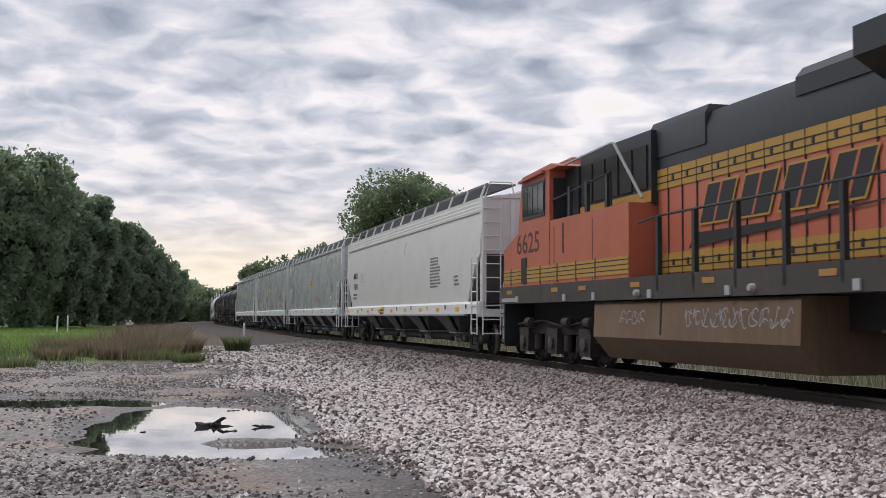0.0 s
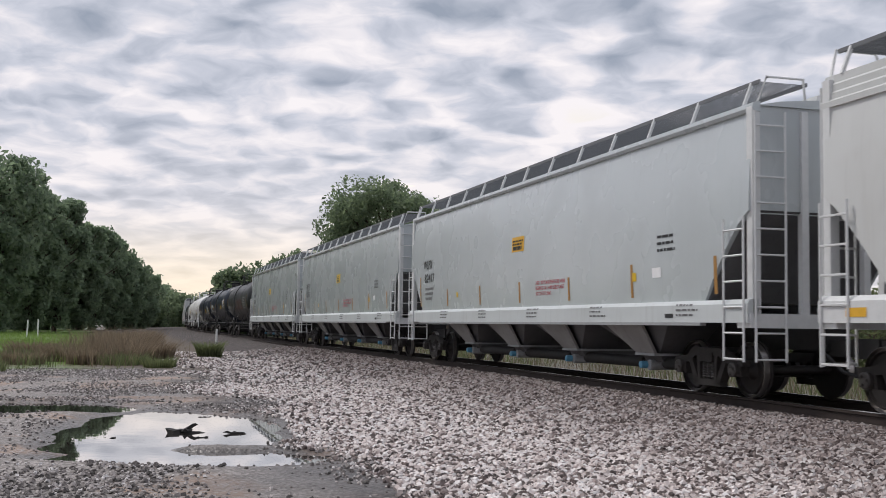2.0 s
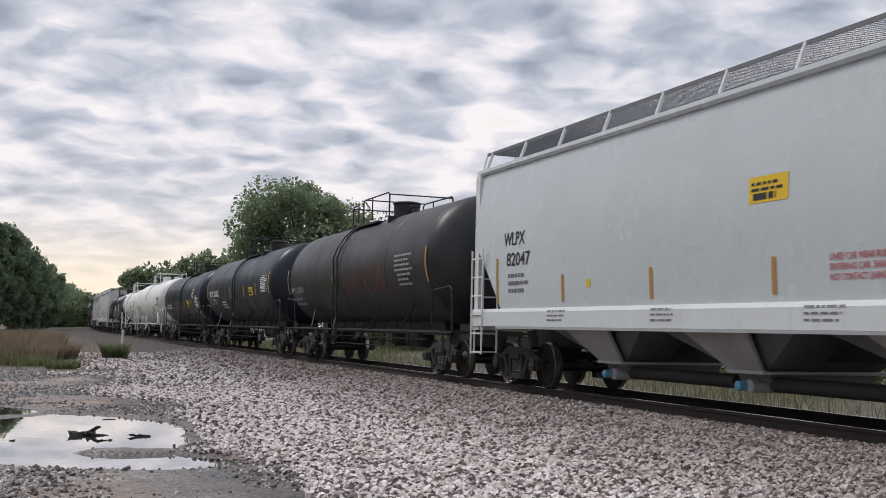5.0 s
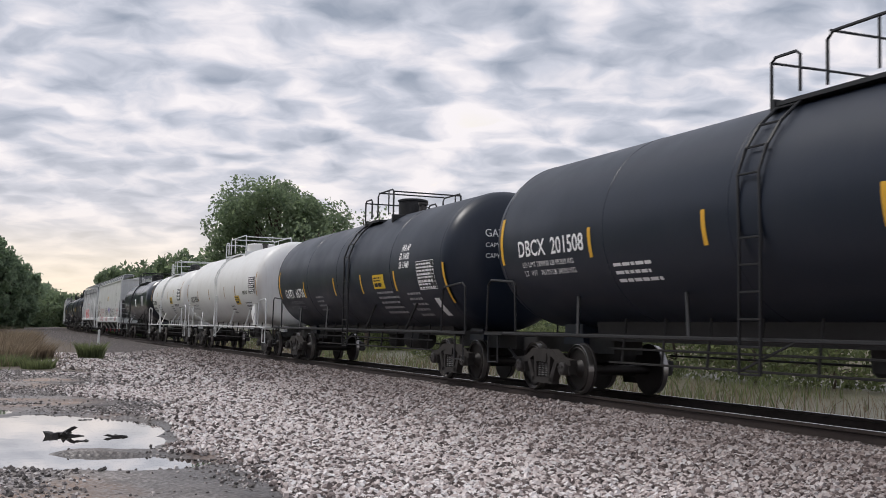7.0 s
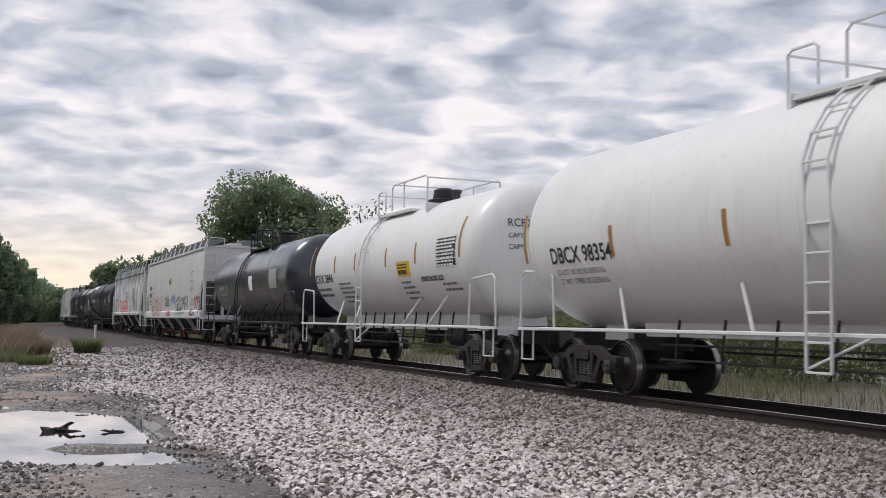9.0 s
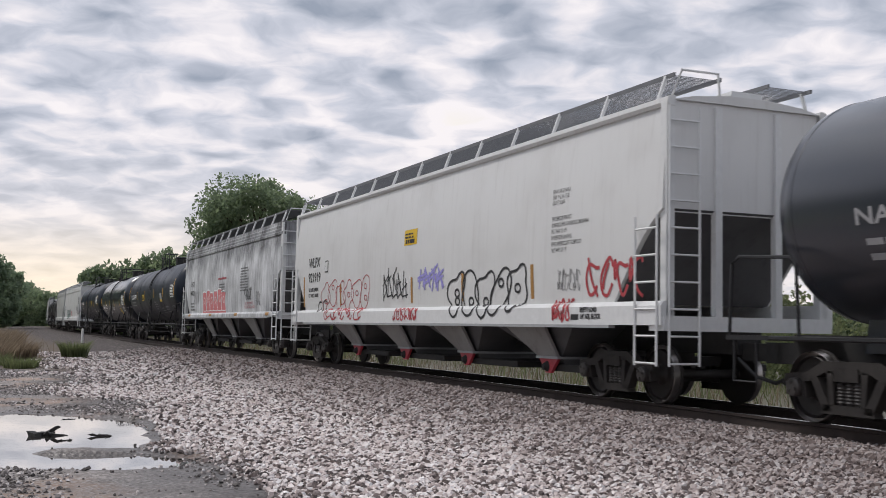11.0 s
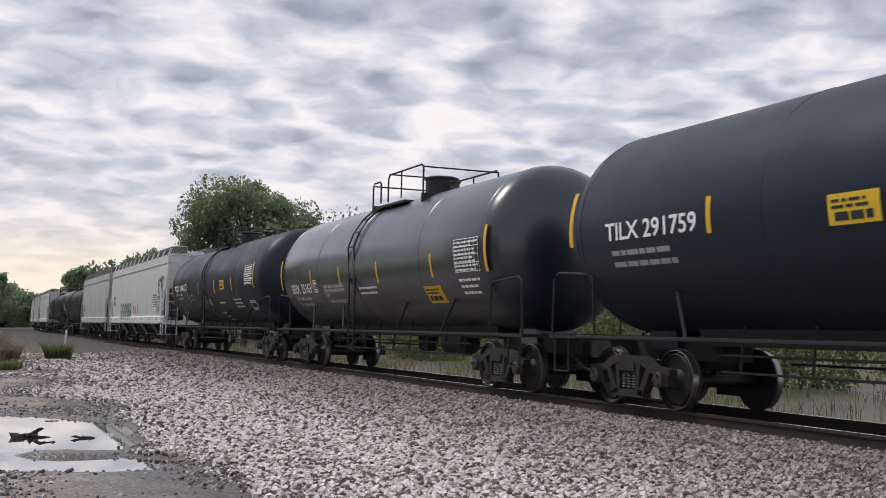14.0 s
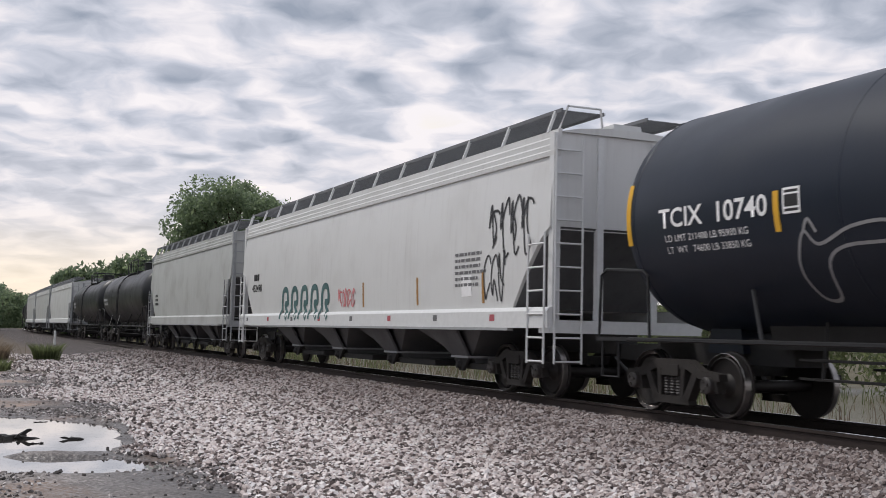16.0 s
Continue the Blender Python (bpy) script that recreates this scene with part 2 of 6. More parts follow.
# the stones turn darker and browner towards the rails
spot = n.add("ShaderNodeSeparateXYZ", Vector=coords(n))
gap = n.math("ADD", n.math("MULTIPLY", n.math("SUBTRACT", spot.outputs[0], 11.078), 0.9657), n.math("MULTIPLY", n.math("SUBTRACT", spot.outputs[1], 0.195), 0.2597))
near_rail = n.math("MULTIPLY", n.step(n.math("ADD", gap, n.math("MULTIPLY", n.noise(coords(n), 0.9, 3.0), 1.6)), -5.0, -0.8), 0.66)
n.put(b.inputs["Base Color"], n.mix(near_rail, tone, (0.115, 0.085, 0.078)))
b.inputs["Roughness"].default_value = 0.85
MAT["stone"] = m
m, n, b = material("muddy_pebbles")
isl = n.add("ShaderNodeNewGeometry").outputs["Random Per Island"]
n.put(b.inputs["Base Color"], n.ramp(isl, [(0.0, (0.05, 0.044, 0.041)), (0.5, (0.20, 0.178, 0.168)), (0.85, (0.46, 0.415, 0.40)), (1.0, (0.68, 0.65, 0.64))]))
b.inputs["Roughness"].default_value = 0.7
MAT["pebble"] = m

# water
m, n, b = material("puddle_water")
b.inputs["Base Color"].default_value, b.inputs["Roughness"].default_value = (0.055, 0.05, 0.045, 1), 0.012
b.inputs["IOR"].default_value = 1.5
b.inputs["Specular IOR Level"].default_value = 0.5
ripple = n.bump(n.noise(coords(n), 3.0, 2.0), 0.02, 0.02)
n.put(b.inputs["Normal"], ripple)
film = n.add("ShaderNodeBsdfGlossy", Color=(0.95, 0.94, 0.93, 1), Roughness=0.012, Normal=ripple)
both = n.add("ShaderNodeMixShader", Fac=0.55, i1=b.outputs[0], i2=film.outputs[0])
n.tree.links.new(both.outputs[0], [x for x in n.tree.nodes if x.type == "OUTPUT_MATERIAL"][0].inputs[0])
MAT["water"] = m


# ---- mesh shorthand ----
class Geo:
    def __init__(self):
        self.v, self.f = [], []

    def grid(self, rings, close=False):
        """Joins equal rings of points with quads."""
        o, k = len(self.v), len(rings[0])
        for r in rings:
            self.v += [tuple(p) for p in r]
        for i in range(len(rings) - 1):
            for j in range(k if close else k - 1):
                a, c = o + i * k + j, o + i * k + (j + 1) % k
                self.f.append((a, c, c + k, a + k))
        return self

    def cap(self, ring):
        o = len(self.v)
        self.v += [tuple(p) for p in ring]
        self.f.append(tuple(range(o, o + len(ring))))
        return self

    def tubes(self, rings):
        return self.grid(rings, True).cap(rings[0]).cap(rings[-1])

    def box(self, x0, y0, z0, x1, y1, z1):
        r = lambda x: [(x, y0, z0), (x, y1, z0), (x, y1, z1), (x, y0, z1)]
        return self.tubes([r(x0), r(x1)])

    def slab(self, prof, x0, x1):
        """Profile of (y, z) drawn out along x."""
        return self.tubes([[(x, y, z) for y, z in prof] for x in (x0, x1)])

    def side(self, prof, y0, y1):
        """Profile of (x, z) drawn out along y."""
        return self.tubes([[(x, y, z) for x, z in prof] for y in (y0, y1)])

    def tube(self, pts, r, k=6):
        pts = [Vector(p) for p in pts]
        rings = []
        for i, p in enumerate(pts):
            d = (pts[min(i + 1, len(pts) - 1)] - pts[max(i - 1, 0)]).normalized()
            e = d.cross(Vector((0.31, 0.52, 0.79))).normalized()
            g = d.cross(e)
            rings.append([p + (e * math.cos(q) + g * math.sin(q)) * r for q in [2 * math.pi * j / k for j in range(k)]])
        return self.tubes(rings)

    def turned(self, prof, at=(0, 0, 0), axis="y", k=24, caps=True):
        """Profile of (along, radius) spun about an axis."""
        rings = []
        for d, r in prof:
            ring = []
            for j in range(k):
                q = 2 * math.pi * j / k
                a, c = r * math.cos(q), r * math.sin(q)
                p = {"x": (d, a, c), "y": (a, d, c), "z": (a, c, d)}[axis]
                ring.append((at[0] + p[0], at[1] + p[1], at[2] + p[2]))
            rings.append(ring)
        return self.tubes(rings) if caps else self.grid(rings, True)

    def mesh(self, name, mat, smooth=True):
        me = bpy.data.meshes.new(name)
        me.from_pydata(self.v, [], self.f)
        bm = bmesh.new()
        bm.from_mesh(me)
        bmesh.ops.remove_doubles(bm, verts=bm.verts, dist=0.0004)
        bmesh.ops.recalc_face_normals(bm, faces=bm.faces)
        bm.to_mesh(me)
        bm.free()
        if smooth:
            me.polygons.foreach_set("use_smooth", [True] * len(me.polygons))
            me.set_sharp_from_angle(angle=0.6)
        me.materials.append(mat)
        return me


def part(name, geo, mat, parent, label="", smooth=True):
    """One mesh part under a thing or part; geo is a Geo or a mesh made before."""
    me = geo if isinstance(geo, bpy.types.Mesh) else geo.mesh(name, MAT[mat], smooth)
    ob = new(name, me)
    ob.parent = parent
    return tagged(ob, label)


# ---- the track's line ----
GAUGE = 0.7525
B0 = -0.2689
LEN = math.sqrt(1 + B0 * B0)
U, V = Vector((B0 / LEN, 1 / LEN, 0)), Vector((1 / LEN, -B0 / LEN, 0))
FOOT = Vector((10.351, 0, 0)) + V * GAUGE
BEND_AT, BEND_R = 118.0, 2000.0


def along(s):
    """Place and heading of the track's middle, s metres up the line."""
    if s < BEND_AT:
        return FOOT + U * s, U
    q = (s - BEND_AT) / BEND_R
    return FOOT + U * (BEND_AT + BEND_R * math.sin(q)) + V * BEND_R * (1 - math.cos(q)), U * math.cos(q) + V * math.sin(q)


def car_pose(s):
    p, d = along(s)
    return pose(p.x, p.y, 0, 0, 0, math.degrees(math.atan2(-d.y, -d.x)))


# ---- ground ----
def lattice(seed):
    return np.random.RandomState(seed).rand(256, 256)


LAT = [lattice(i) for i in range(4)]


def rough(x, y, size, k=0):
    """Smooth value noise, -1 to 1, on arrays."""
    gx, gy = np.asarray(x) / size + 512.3, np.asarray(y) / size + 512.7
    ix, iy = np.floor(gx).astype(int), np.floor(gy).astype(int)
    fx, fy = gx - ix, gy - iy
    fx, fy = fx * fx * (3 - 2 * fx), fy * fy * (3 - 2 * fy)
    g = lambda a, c: LAT[k][a % 256, c % 256]
    top = g(ix, iy) * (1 - fx) + g(ix + 1, iy) * fx
    bot = g(ix, iy + 1) * (1 - fx) + g(ix + 1, iy + 1) * fx
    return 2 * (top * (1 - fy) + bot * fy) - 1


def aside(x, y):
    """Distance from the track's middle, positive beyond it, and metres up the line."""
    dx, dy = np.asarray(x) - FOOT.x, np.asarray(y) - FOOT.y
    s = dx * U.x + dy * U.y
    w = dx * V.x + dy * V.y
    q = np.maximum(s - BEND_AT, 0)
    return w - q * q / (2 * BEND_R), s


GROUND = -0.60
POOL = -0.655


def pool(x, y, tongue=True):
    """Depth of the puddle's hollow, 0 to 1."""
    wob = 0.55 * rough(x, y, 2.3, 1) + 0.28 * rough(x, y, 0.8, 2) + 0.1 * rough(x, y, 0.3, 3)
    def blob(cx, cy, rx, ry, turn=0.0):
        c, s = math.cos(turn), math.sin(turn)
        dx, dy = x - cx, y - cy
        return 1 - np.sqrt(((dx * c + dy * s) / rx) ** 2 + ((dy * c - dx * s) / ry) ** 2)
    d = np.maximum(blob(-4.05, 18.0, 1.95, 4.5, 0.22), np.maximum(blob(-3.0, 14.5, 2.0, 1.0, 0.1), blob(-8.3, 22.4, 3.0, 1.7, -0.12)))
    d = np.maximum(d, blob(-3.1, 19.2, 0.9, 2.2, 0.15))
    if tongue:
        d = np.minimum(d, -blob(-2.0, 15.7, 1.25, 0.30, 0.16) * 0.9 - 0.02)
    return np.clip(d + 0.16 * wob, -1, 1)


def height(x, y):
    w, s = aside(x, y)
    a = np.abs(w)
    bed = np.interp(a, [0, 1.75, 2.3, 4.0, 6.5], [-0.20, -0.21, -0.30, -0.50, -0.60])
    z = np.where(w > 6.5, np.interp(w, [6.5, 9, 14, 30], [-0.60, -0.85, -0.70, -0.5]), bed)
    z = z + 0.02 * rough(x, y, 0.9, 0) * (a > 2.0) + 0.035 * rough(x, y, 3.1, 1) * (a > 3.5)
    k = np.clip((pool(x, y) + 0.10) * 2.2, 0, 1)
    z = np.where(w < -4.0, z * (1 - k) + (POOL - 0.10 + 0.03 * rough(x, y, 0.5, 2) + 0.02 * rough(x, y, 0.16, 3)) * k, z)
    k2 = np.clip((1 - np.hypot((x + 8.2) / 1.35, (y - 53.0) / 3.0)) * 2, 0, 1)
    z = z * (1 - k2) - 0.70 * k2
    far = np.clip((np.hypot(x, y) - 60) / 200, 0, 1)
    return z + far * 0.25 * rough(x, y, 30, 3)


def spaced(lo, hi, fine_lo, fine_hi, fine, grow=1.18):
    out = list(np.arange(fine_lo, fine_hi, fine))
    step, p = fine, out[-1]
    while p < hi:
        step *= grow
        p += step
        out.append(p)
    step, p = fine, out[0]
    while p > lo:
        step *= grow
        p -= step
        out.insert(0, p)
    return np.array(out)


xs, ys = spaced(-2600, 2600, -13, 10, 0.11), spaced(-400, 3800, 8.5, 34, 0.13, 1.10)
gx, gy = np.meshgrid(xs, ys)
gz = height(gx, gy)
nx, ny = len(xs), len(ys)
me = bpy.data.meshes.new("ground")
idx = np.arange(nx * ny).reshape(ny, nx)
quads = np.stack([idx[:-1, :-1], idx[:-1, 1:], idx[1:, 1:], idx[1:, :-1]], -1).reshape(-1, 4)
me.from_pydata(np.stack([gx, gy, gz], -1).reshape(-1, 3).tolist(), [], quads.tolist())
me.polygons.foreach_set("use_smooth", [True] * len(me.polygons))

m, n, b = material("gravel_and_dirt_ground")
at = coords(n)
ax = n.add("ShaderNodeSeparateXYZ", Vector=at)
# distance to the near side of the track, metres
w_at = n.math("ADD", n.math("MULTIPLY", n.math("SUBTRACT", ax.outputs[0], FOOT.x), V.x), n.math("MULTIPLY", n.math("SUBTRACT", ax.outputs[1], FOOT.y), V.y))
cells = n.add("ShaderNodeTexVoronoi", Vector=at, Scale=15.0)
cells2 = n.add("ShaderNodeTexVoronoi", Vector=at, Scale=26.0)
# gravel base kept dark: shade between the loose stones is in its tones
tone = n.ramp(n.add("ShaderNodeSeparateColor", Color=cells.outputs["Color"]).outputs[0],
              [(0.0, (0.03, 0.026, 0.025)), (0.5, (0.07, 0.058, 0.054)), (0.8, (0.16, 0.13, 0.122)), (1.0, (0.34, 0.30, 0.29))])
crack = n.step(cells.outputs["Distance"], 0.62, 0.35)
gravel = n.mix(n.math("SUBTRACT", 1.0, crack), tone, (0.06, 0.05, 0.048))
soil = n.mix(n.noise(at, 1.1, 6.0), (0.15, 0.135, 0.127), (0.30, 0.272, 0.256))
soil = n.mix(n.math("MULTIPLY", n.step(n.noise(at, 0.45, 3.0), 0.50, 0.64), 0.7), soil, (0.44, 0.28, 0.19))
bits = n.step(n.add("ShaderNodeSeparateColor", Color=cells2.outputs["Color"]).outputs[1], 0.55, 0.85)
soil = n.mix(n.math("MULTIPLY", bits, 0.85), soil, (0.44, 0.40, 0.385))
edge = n.math("ADD", w_at, n.math("MULTIPLY", n.math("SUBTRACT", n.noise(at, 0.35, 4.0), 0.5), 5.0))
on_gravel = n.step(edge, -9.4, -7.4)
base = n.mix(on_gravel, soil, gravel)
wet = n.step(ax.outputs[2], POOL + 0.075, POOL + 0.012)
base = n.mix(n.math("MULTIPLY", wet, 0.55), base, (0.035, 0.03, 0.027))
# meadow begins some way off on the near side, and beyond the ditch on the far side
grass_col = n.mix(n.noise(at, 0.6, 5.0), (0.08, 0.14, 0.03), (0.17, 0.26, 0.06))
grass_col = n.mix(n.step(n.noise(at, 0.16, 3.0), 0.52, 0.66), grass_col, (0.13, 0.105, 0.075))
lim = n.math("ADD", ax.outputs[1], n.math("MULTIPLY", n.noise(at, 0.22, 4.0), 9.0))
meadow = n.math("MULTIPLY", n.step(lim, 40.0, 45.0), n.step(w_at, -4.6, -6.4))
over = n.step(w_at, 3.2, 5.0)
brown = n.step(n.math("ADD", n.math("ADD", ax.outputs[0], n.math("MULTIPLY", ax.outputs[1], 0.295)), n.math("MULTIPLY", n.noise(at, 0.3, 3.0), 3.0)), 0.6, 2.6)
grass_col = n.mix(brown, grass_col, n.mix(n.noise(at, 1.5, 4.0), (0.075, 0.06, 0.045), (0.16, 0.125, 0.095)))
base = n.mix(meadow, base, grass_col)
base = n.mix(over, base, n.mix(n.noise(at, 0.5, 4.0), (0.06, 0.06, 0.028), (0.135, 0.11, 0.07)))
n.put(b.inputs["Base Color"], base)
n.put(b.inputs["Roughness"], n.math("SUBTRACT", 0.9, n.math("MULTIPLY", wet, 0.5)))
n.put(b.inputs["Normal"], n.bump(n.math("ADD", cells.outputs["Distance"], n.noise(at, 9.0, 4.0)), 0.8, 0.03))
me.materials.append(m)
tagged(new("ground", me), "gravel yard, muddy track and meadow beside the railway", "ground", kind="structure")

# puddle water, one flat sheet at the hollow's level
g = Geo()
g.cap([(x, y, POOL - 0.012) for x, y in ((-12.5, 11.5), (0.5, 11.5), (0.5, 25.0), (-12.5, 25.0))])
tagged(part("puddle", g, "water", None), "shallow rain puddle mirroring the cloudy sky", "puddle", kind="structure")
g = Geo()
g.cap([(-9.8, 49.8, -0.635), (-6.6, 49.8, -0.635), (-6.6, 56.2, -0.635), (-9.8, 56.2, -0.635)])
tagged(part("puddle", g, "water", None), "small pale puddle in the gravel shoulder", "puddle", kind="structure")


def stones(name, count, box, keep, size, lift, seed, mat="stone"):
    """Loose stones as one heap of small uneven blocks."""
    rs = np.random.RandomState(seed)
    px, py = rs.uniform(box[0], box[1], count), rs.uniform(box[2], box[3], count)
    ok = rs.rand(count) < keep(px, py)
    px, py = px[ok], py[ok]
    k = len(px)
    cube = np.array([(-1, -1, -1), (1, -1, -1), (1, 1, -1), (-1, 1, -1), (-.75, -.7, 1), (.7, -.75, 1), (.72, .7, 1), (-.7, .75, 1)], float) * 0.5
    face = np.array([(4, 5, 6, 7), (0, 1, 5, 4), (1, 2, 6, 5), (2, 3, 7, 6), (3, 0, 4, 7)])
    pts = cube[None] * (1 + 0.5 * (rs.rand(k, 8, 3) - 0.5))
    sz = size * (0.55 + 0.9 * rs.rand(k, 1, 1) ** 1.6)
    pts = pts * sz * np.stack([1 + 0.5 * rs.rand(k), 0.75 + 0.4 * rs.rand(k), 0.55 + 0.35 * rs.rand(k)], -1)[:, None]
    q, tip, tip2 = rs.rand(k) * 6.283, rs.uniform(-0.7, 0.7, k), rs.uniform(-0.7, 0.7, k)
    for a, c, ang in ((1, 2, tip), (0, 2, tip2), (0, 1, q)):
        cc, ss = np.cos(ang)[:, None], np.sin(ang)[:, None]
        u, w = pts[..., a] * cc - pts[..., c] * ss, pts[..., a] * ss + pts[..., c] * cc
        pts[..., a], pts[..., c] = u, w
    pts += np.stack([px, py, height(px, py) + (lift + rs.uniform(-0.35, 0.35, k)) * sz[:, 0, 0]], -1)[:, None]
    me = bpy.data.meshes.new(name)
    me.from_pydata(pts.reshape(-1, 3).tolist(), [], (face[None] + 8 * np.arange(k)[:, None, None]).reshape(-1, 4).tolist())
    me.materials.append(MAT[mat])
    return new(name, me)


def shoulder(px, py):
    w, s = aside(px, py)
    e = w + 2.6 * rough(px, py, 2.6, 1) * 0.6
    p = np.clip((e + 9.0) / 2.0, 0.0, 1.0) * (w < -0.85) * (pool(px, py, False) < -0.05)
    return p * np.clip(1.25 - s / 60, 0.3, 1) * (px < 0.62 * py + 0.5) * (px > -0.46 * py - 0.5)


def scatter(px, py):
    w, s = aside(px, py)
    return (px < 0.62 * py + 0.5) * (px > -0.46 * py - 0.5) * np.clip(0.36 + 0.8 * rough(px, py, 1.4, 2) + 0.3 * rough(px, py, 4.0, 0), 0.03, 1) * (w < -6) * np.where(pool(px, py, False) < 0.02, 1, np.where(pool(px, py, False) < 0.10, 0.15, 0.012))


tagged(stones("ballast_stones", 215000, (-7, 11, 8.8, 17.5), shoulder, 0.042, 0.26, 5), "loose pinkish crushed-stone ballast spread beside the rails", "ballast", kind="stuff")
tagged(stones("ballast_stones", 175000, (-8, 11, 17.5, 31), shoulder, 0.047, 0.26, 8), "loose pinkish crushed-stone ballast along the rails", "ballast", kind="stuff")
tagged(stones("ballast_stones", 90000, (-14, 4, 31, 62), shoulder, 0.058, 0.24, 6), "loose pinkish crushed-stone ballast farther up the line", "ballast", kind="stuff")
tagged(stones("ground_pebbles", 190000, (-14, 4, 8.8, 40), scatter, 0.034, 0.10, 7, "pebble"), "scattered grey pebbles on the muddy track", "pebbles", kind="stuff")


# ---- rails and ties ----
def swept(prof, w0, s_list):
    rings = []
    for s in s_list:
        p, d = along(s)
        r = Vector((d.y, -d.x, 0))
        rings.append([p + r * (w0 + w) + Vector((0, 0, z)) for w, z in prof])
    return Geo().tubes(rings)


S_RAIL = [-25, 0, 25, 50, 75, 100] + [105 + 12 * i for i in range(35)]
RAIL = [(-0.07, -0.19), (0.07, -0.19), (0.07, -0.178), (0.012, -0.16), (0.010, -0.055), (0.036, -0.045), (0.036, -0.006),
        (-0.036, -0.006), (-0.036, -0.045), (-0.010, -0.055), (-0.012, -0.16), (-0.07, -0.178)]
track = tagged(new("railway_track"), "steel rails on dark timber ties in stone ballast", "railway track", kind="structure")
for w0 in (-GAUGE, GAUGE):
    r = part("rail", swept(RAIL, w0, S_RAIL), "rail", track, "rust-brown steel rail")
    part("rail_head", swept([(-0.034, -0.006), (0.034, -0.006), (0.026, 0.0), (-0.026, 0.0)], w0, S_RAIL), "rail_top", r, "polished running surface")
tie_mesh = Geo().box(-0.11, -1.30, -0.37, 0.11, 1.30, -0.192).mesh("tie", MAT["tie"])
for i in range(240):
    p, d = along(-14 + 0.5 * i)
    t = part("tie", tie_mesh, "", track)
    t.matrix_basis = pose(p.x, p.y, random.uniform(-0.012, 0.004), 0, 0, math.degrees(math.atan2(d.y, d.x)) + random.uniform(-0.8, 0.8))


# ---- plants ----
def blades(name, px, py, tall, wide, mat, seed, lean=0.35, base=None):
    """Tufts of bent, tapering blades as one mesh."""
    rs = np.random.RandomState(seed)
    k = len(px)
    q = rs.rand(k) * 6.283
    h = tall * (0.5 + rs.rand(k))
    dx, dy = np.cos(q), np.sin(q)
    bend = lean * rs.rand(k) * h
    wd = wide * (0.6 + 0.8 * rs.rand(k))
    z0 = height(px, py) - 0.02
    if base is not None:
        z0 = z0 + base
    face = rs.rand(k) * 6.283
    fx, fy = np.cos(face), np.sin(face)
    P = np.empty((k, 5, 3))
    P[:, 0] = np.stack([px - fx * wd, py - fy * wd, z0], -1)
    P[:, 1] = np.stack([px + fx * wd, py + fy * wd, z0], -1)
    mx, my, mz = px + dx * bend * 0.35, py + dy * bend * 0.35, z0 + h * 0.6
    P[:, 2] = np.stack([mx + fx * wd * 0.7, my + fy * wd * 0.7, mz], -1)
    P[:, 3] = np.stack([mx - fx * wd * 0.7, my - fy * wd * 0.7, mz], -1)
    P[:, 4] = np.stack([px + dx * bend, py + dy * bend, z0 + h], -1)
    o = 5 * np.arange(k)[:, None]
    me = bpy.data.meshes.new(name)
    me.from_pydata(P.reshape(-1, 3).tolist(), [], (np.array([[0, 1, 2, 3]]) + o).tolist() + (np.array([[3, 2, 4]]) + o).tolist())
    me.materials.append(MAT[mat])
    return new(name, me)


def field(seed, count, box, keep):
    rs = np.random.RandomState(seed)
    px, py = rs.uniform(box[0], box[1], count), rs.uniform(box[2], box[3], count)
    ok = rs.rand(count) < keep(px, py)
    return px[ok], py[ok]


def near_side(lo, hi):
    return lambda x, y: ((aside(x, y)[0] < -lo) & (aside(x, y)[0] > -hi)) * np.clip(0.5 + 0.9 * rough(x, y, 2.2, 1), 0.05, 1)


px, py = field(11, 300000, (-30, -5, 41, 130), lambda x, y: near_side(7.2, 27)(x, y) * np.clip((-aside(x, y)[0] - 8.2 - 1.6 * rough(x, y, 1.7, 2)) / 3.0, 0, 1) * np.clip(0.25 + 1.1 * rough(x, y, 1.3, 0), 0.1, 1) * np.clip((x + 0.16 * y + 9 + 3 * rough(x, y, 4, 3)) / 3, 0, 1) * np.clip((y - 40 - 4.5 * rough(x, y, 3, 2)) / 8, 0, 1))
tagged(blades("dry_grass", px, py, 0.78 * (1 + 0.55 * rough(px, py, 1.6, 2)), 0.011, "dry", 12, 0.9), "tall brown dry grass along the meadow's edge", "dry grass", kind="stuff")
px, py = field(13, 120000, (-60, -6, 40, 140), lambda x, y: (aside(x, y)[0] < -8) * np.clip(0.55 + 0.7 * rough(x, y, 4.2, 3), 0.08, 1) * np.where(x > -0.295 * y + 1.5 * rough(x, y, 3.0, 1), 0.07, 1) * np.clip((y - 39 - 4 * rough(x, y, 2.4, 1)) / 5, 0, 1))
tagged(blades("meadow_grass", px, py, 0.30, 0.011, "green_blade", 14, 0.8), "fresh green meadow grass", "grass", kind="stuff")
px, py = field(19, 30000, (-22, -6.5, 37, 54), lambda x, y: (aside(x, y)[0] < -10.2) * np.where(x < -0.29 * y, 1, 0.25) * np.clip(1.3 * rough(x, y, 1.1, 3) - 0.15, 0, 1) * np.clip((y - 38 - 3 * rough(x, y, 3, 0)) / 4, 0, 1))
tagged(blades("edge_weeds", px, py, 0.5, 0.012, "weed", 20, 1.0), "straggling green weeds at the edge of the mud", "weeds", kind="stuff")
px, py = field(15, 52000, (-12, 40, 8, 120), lambda x, y: ((aside(x, y)[0] > 3.6) & (aside(x, y)[0] < 12)) * np.clip(0.5 + 0.8 * rough(x, y, 1.8, 0), 0.1, 1))
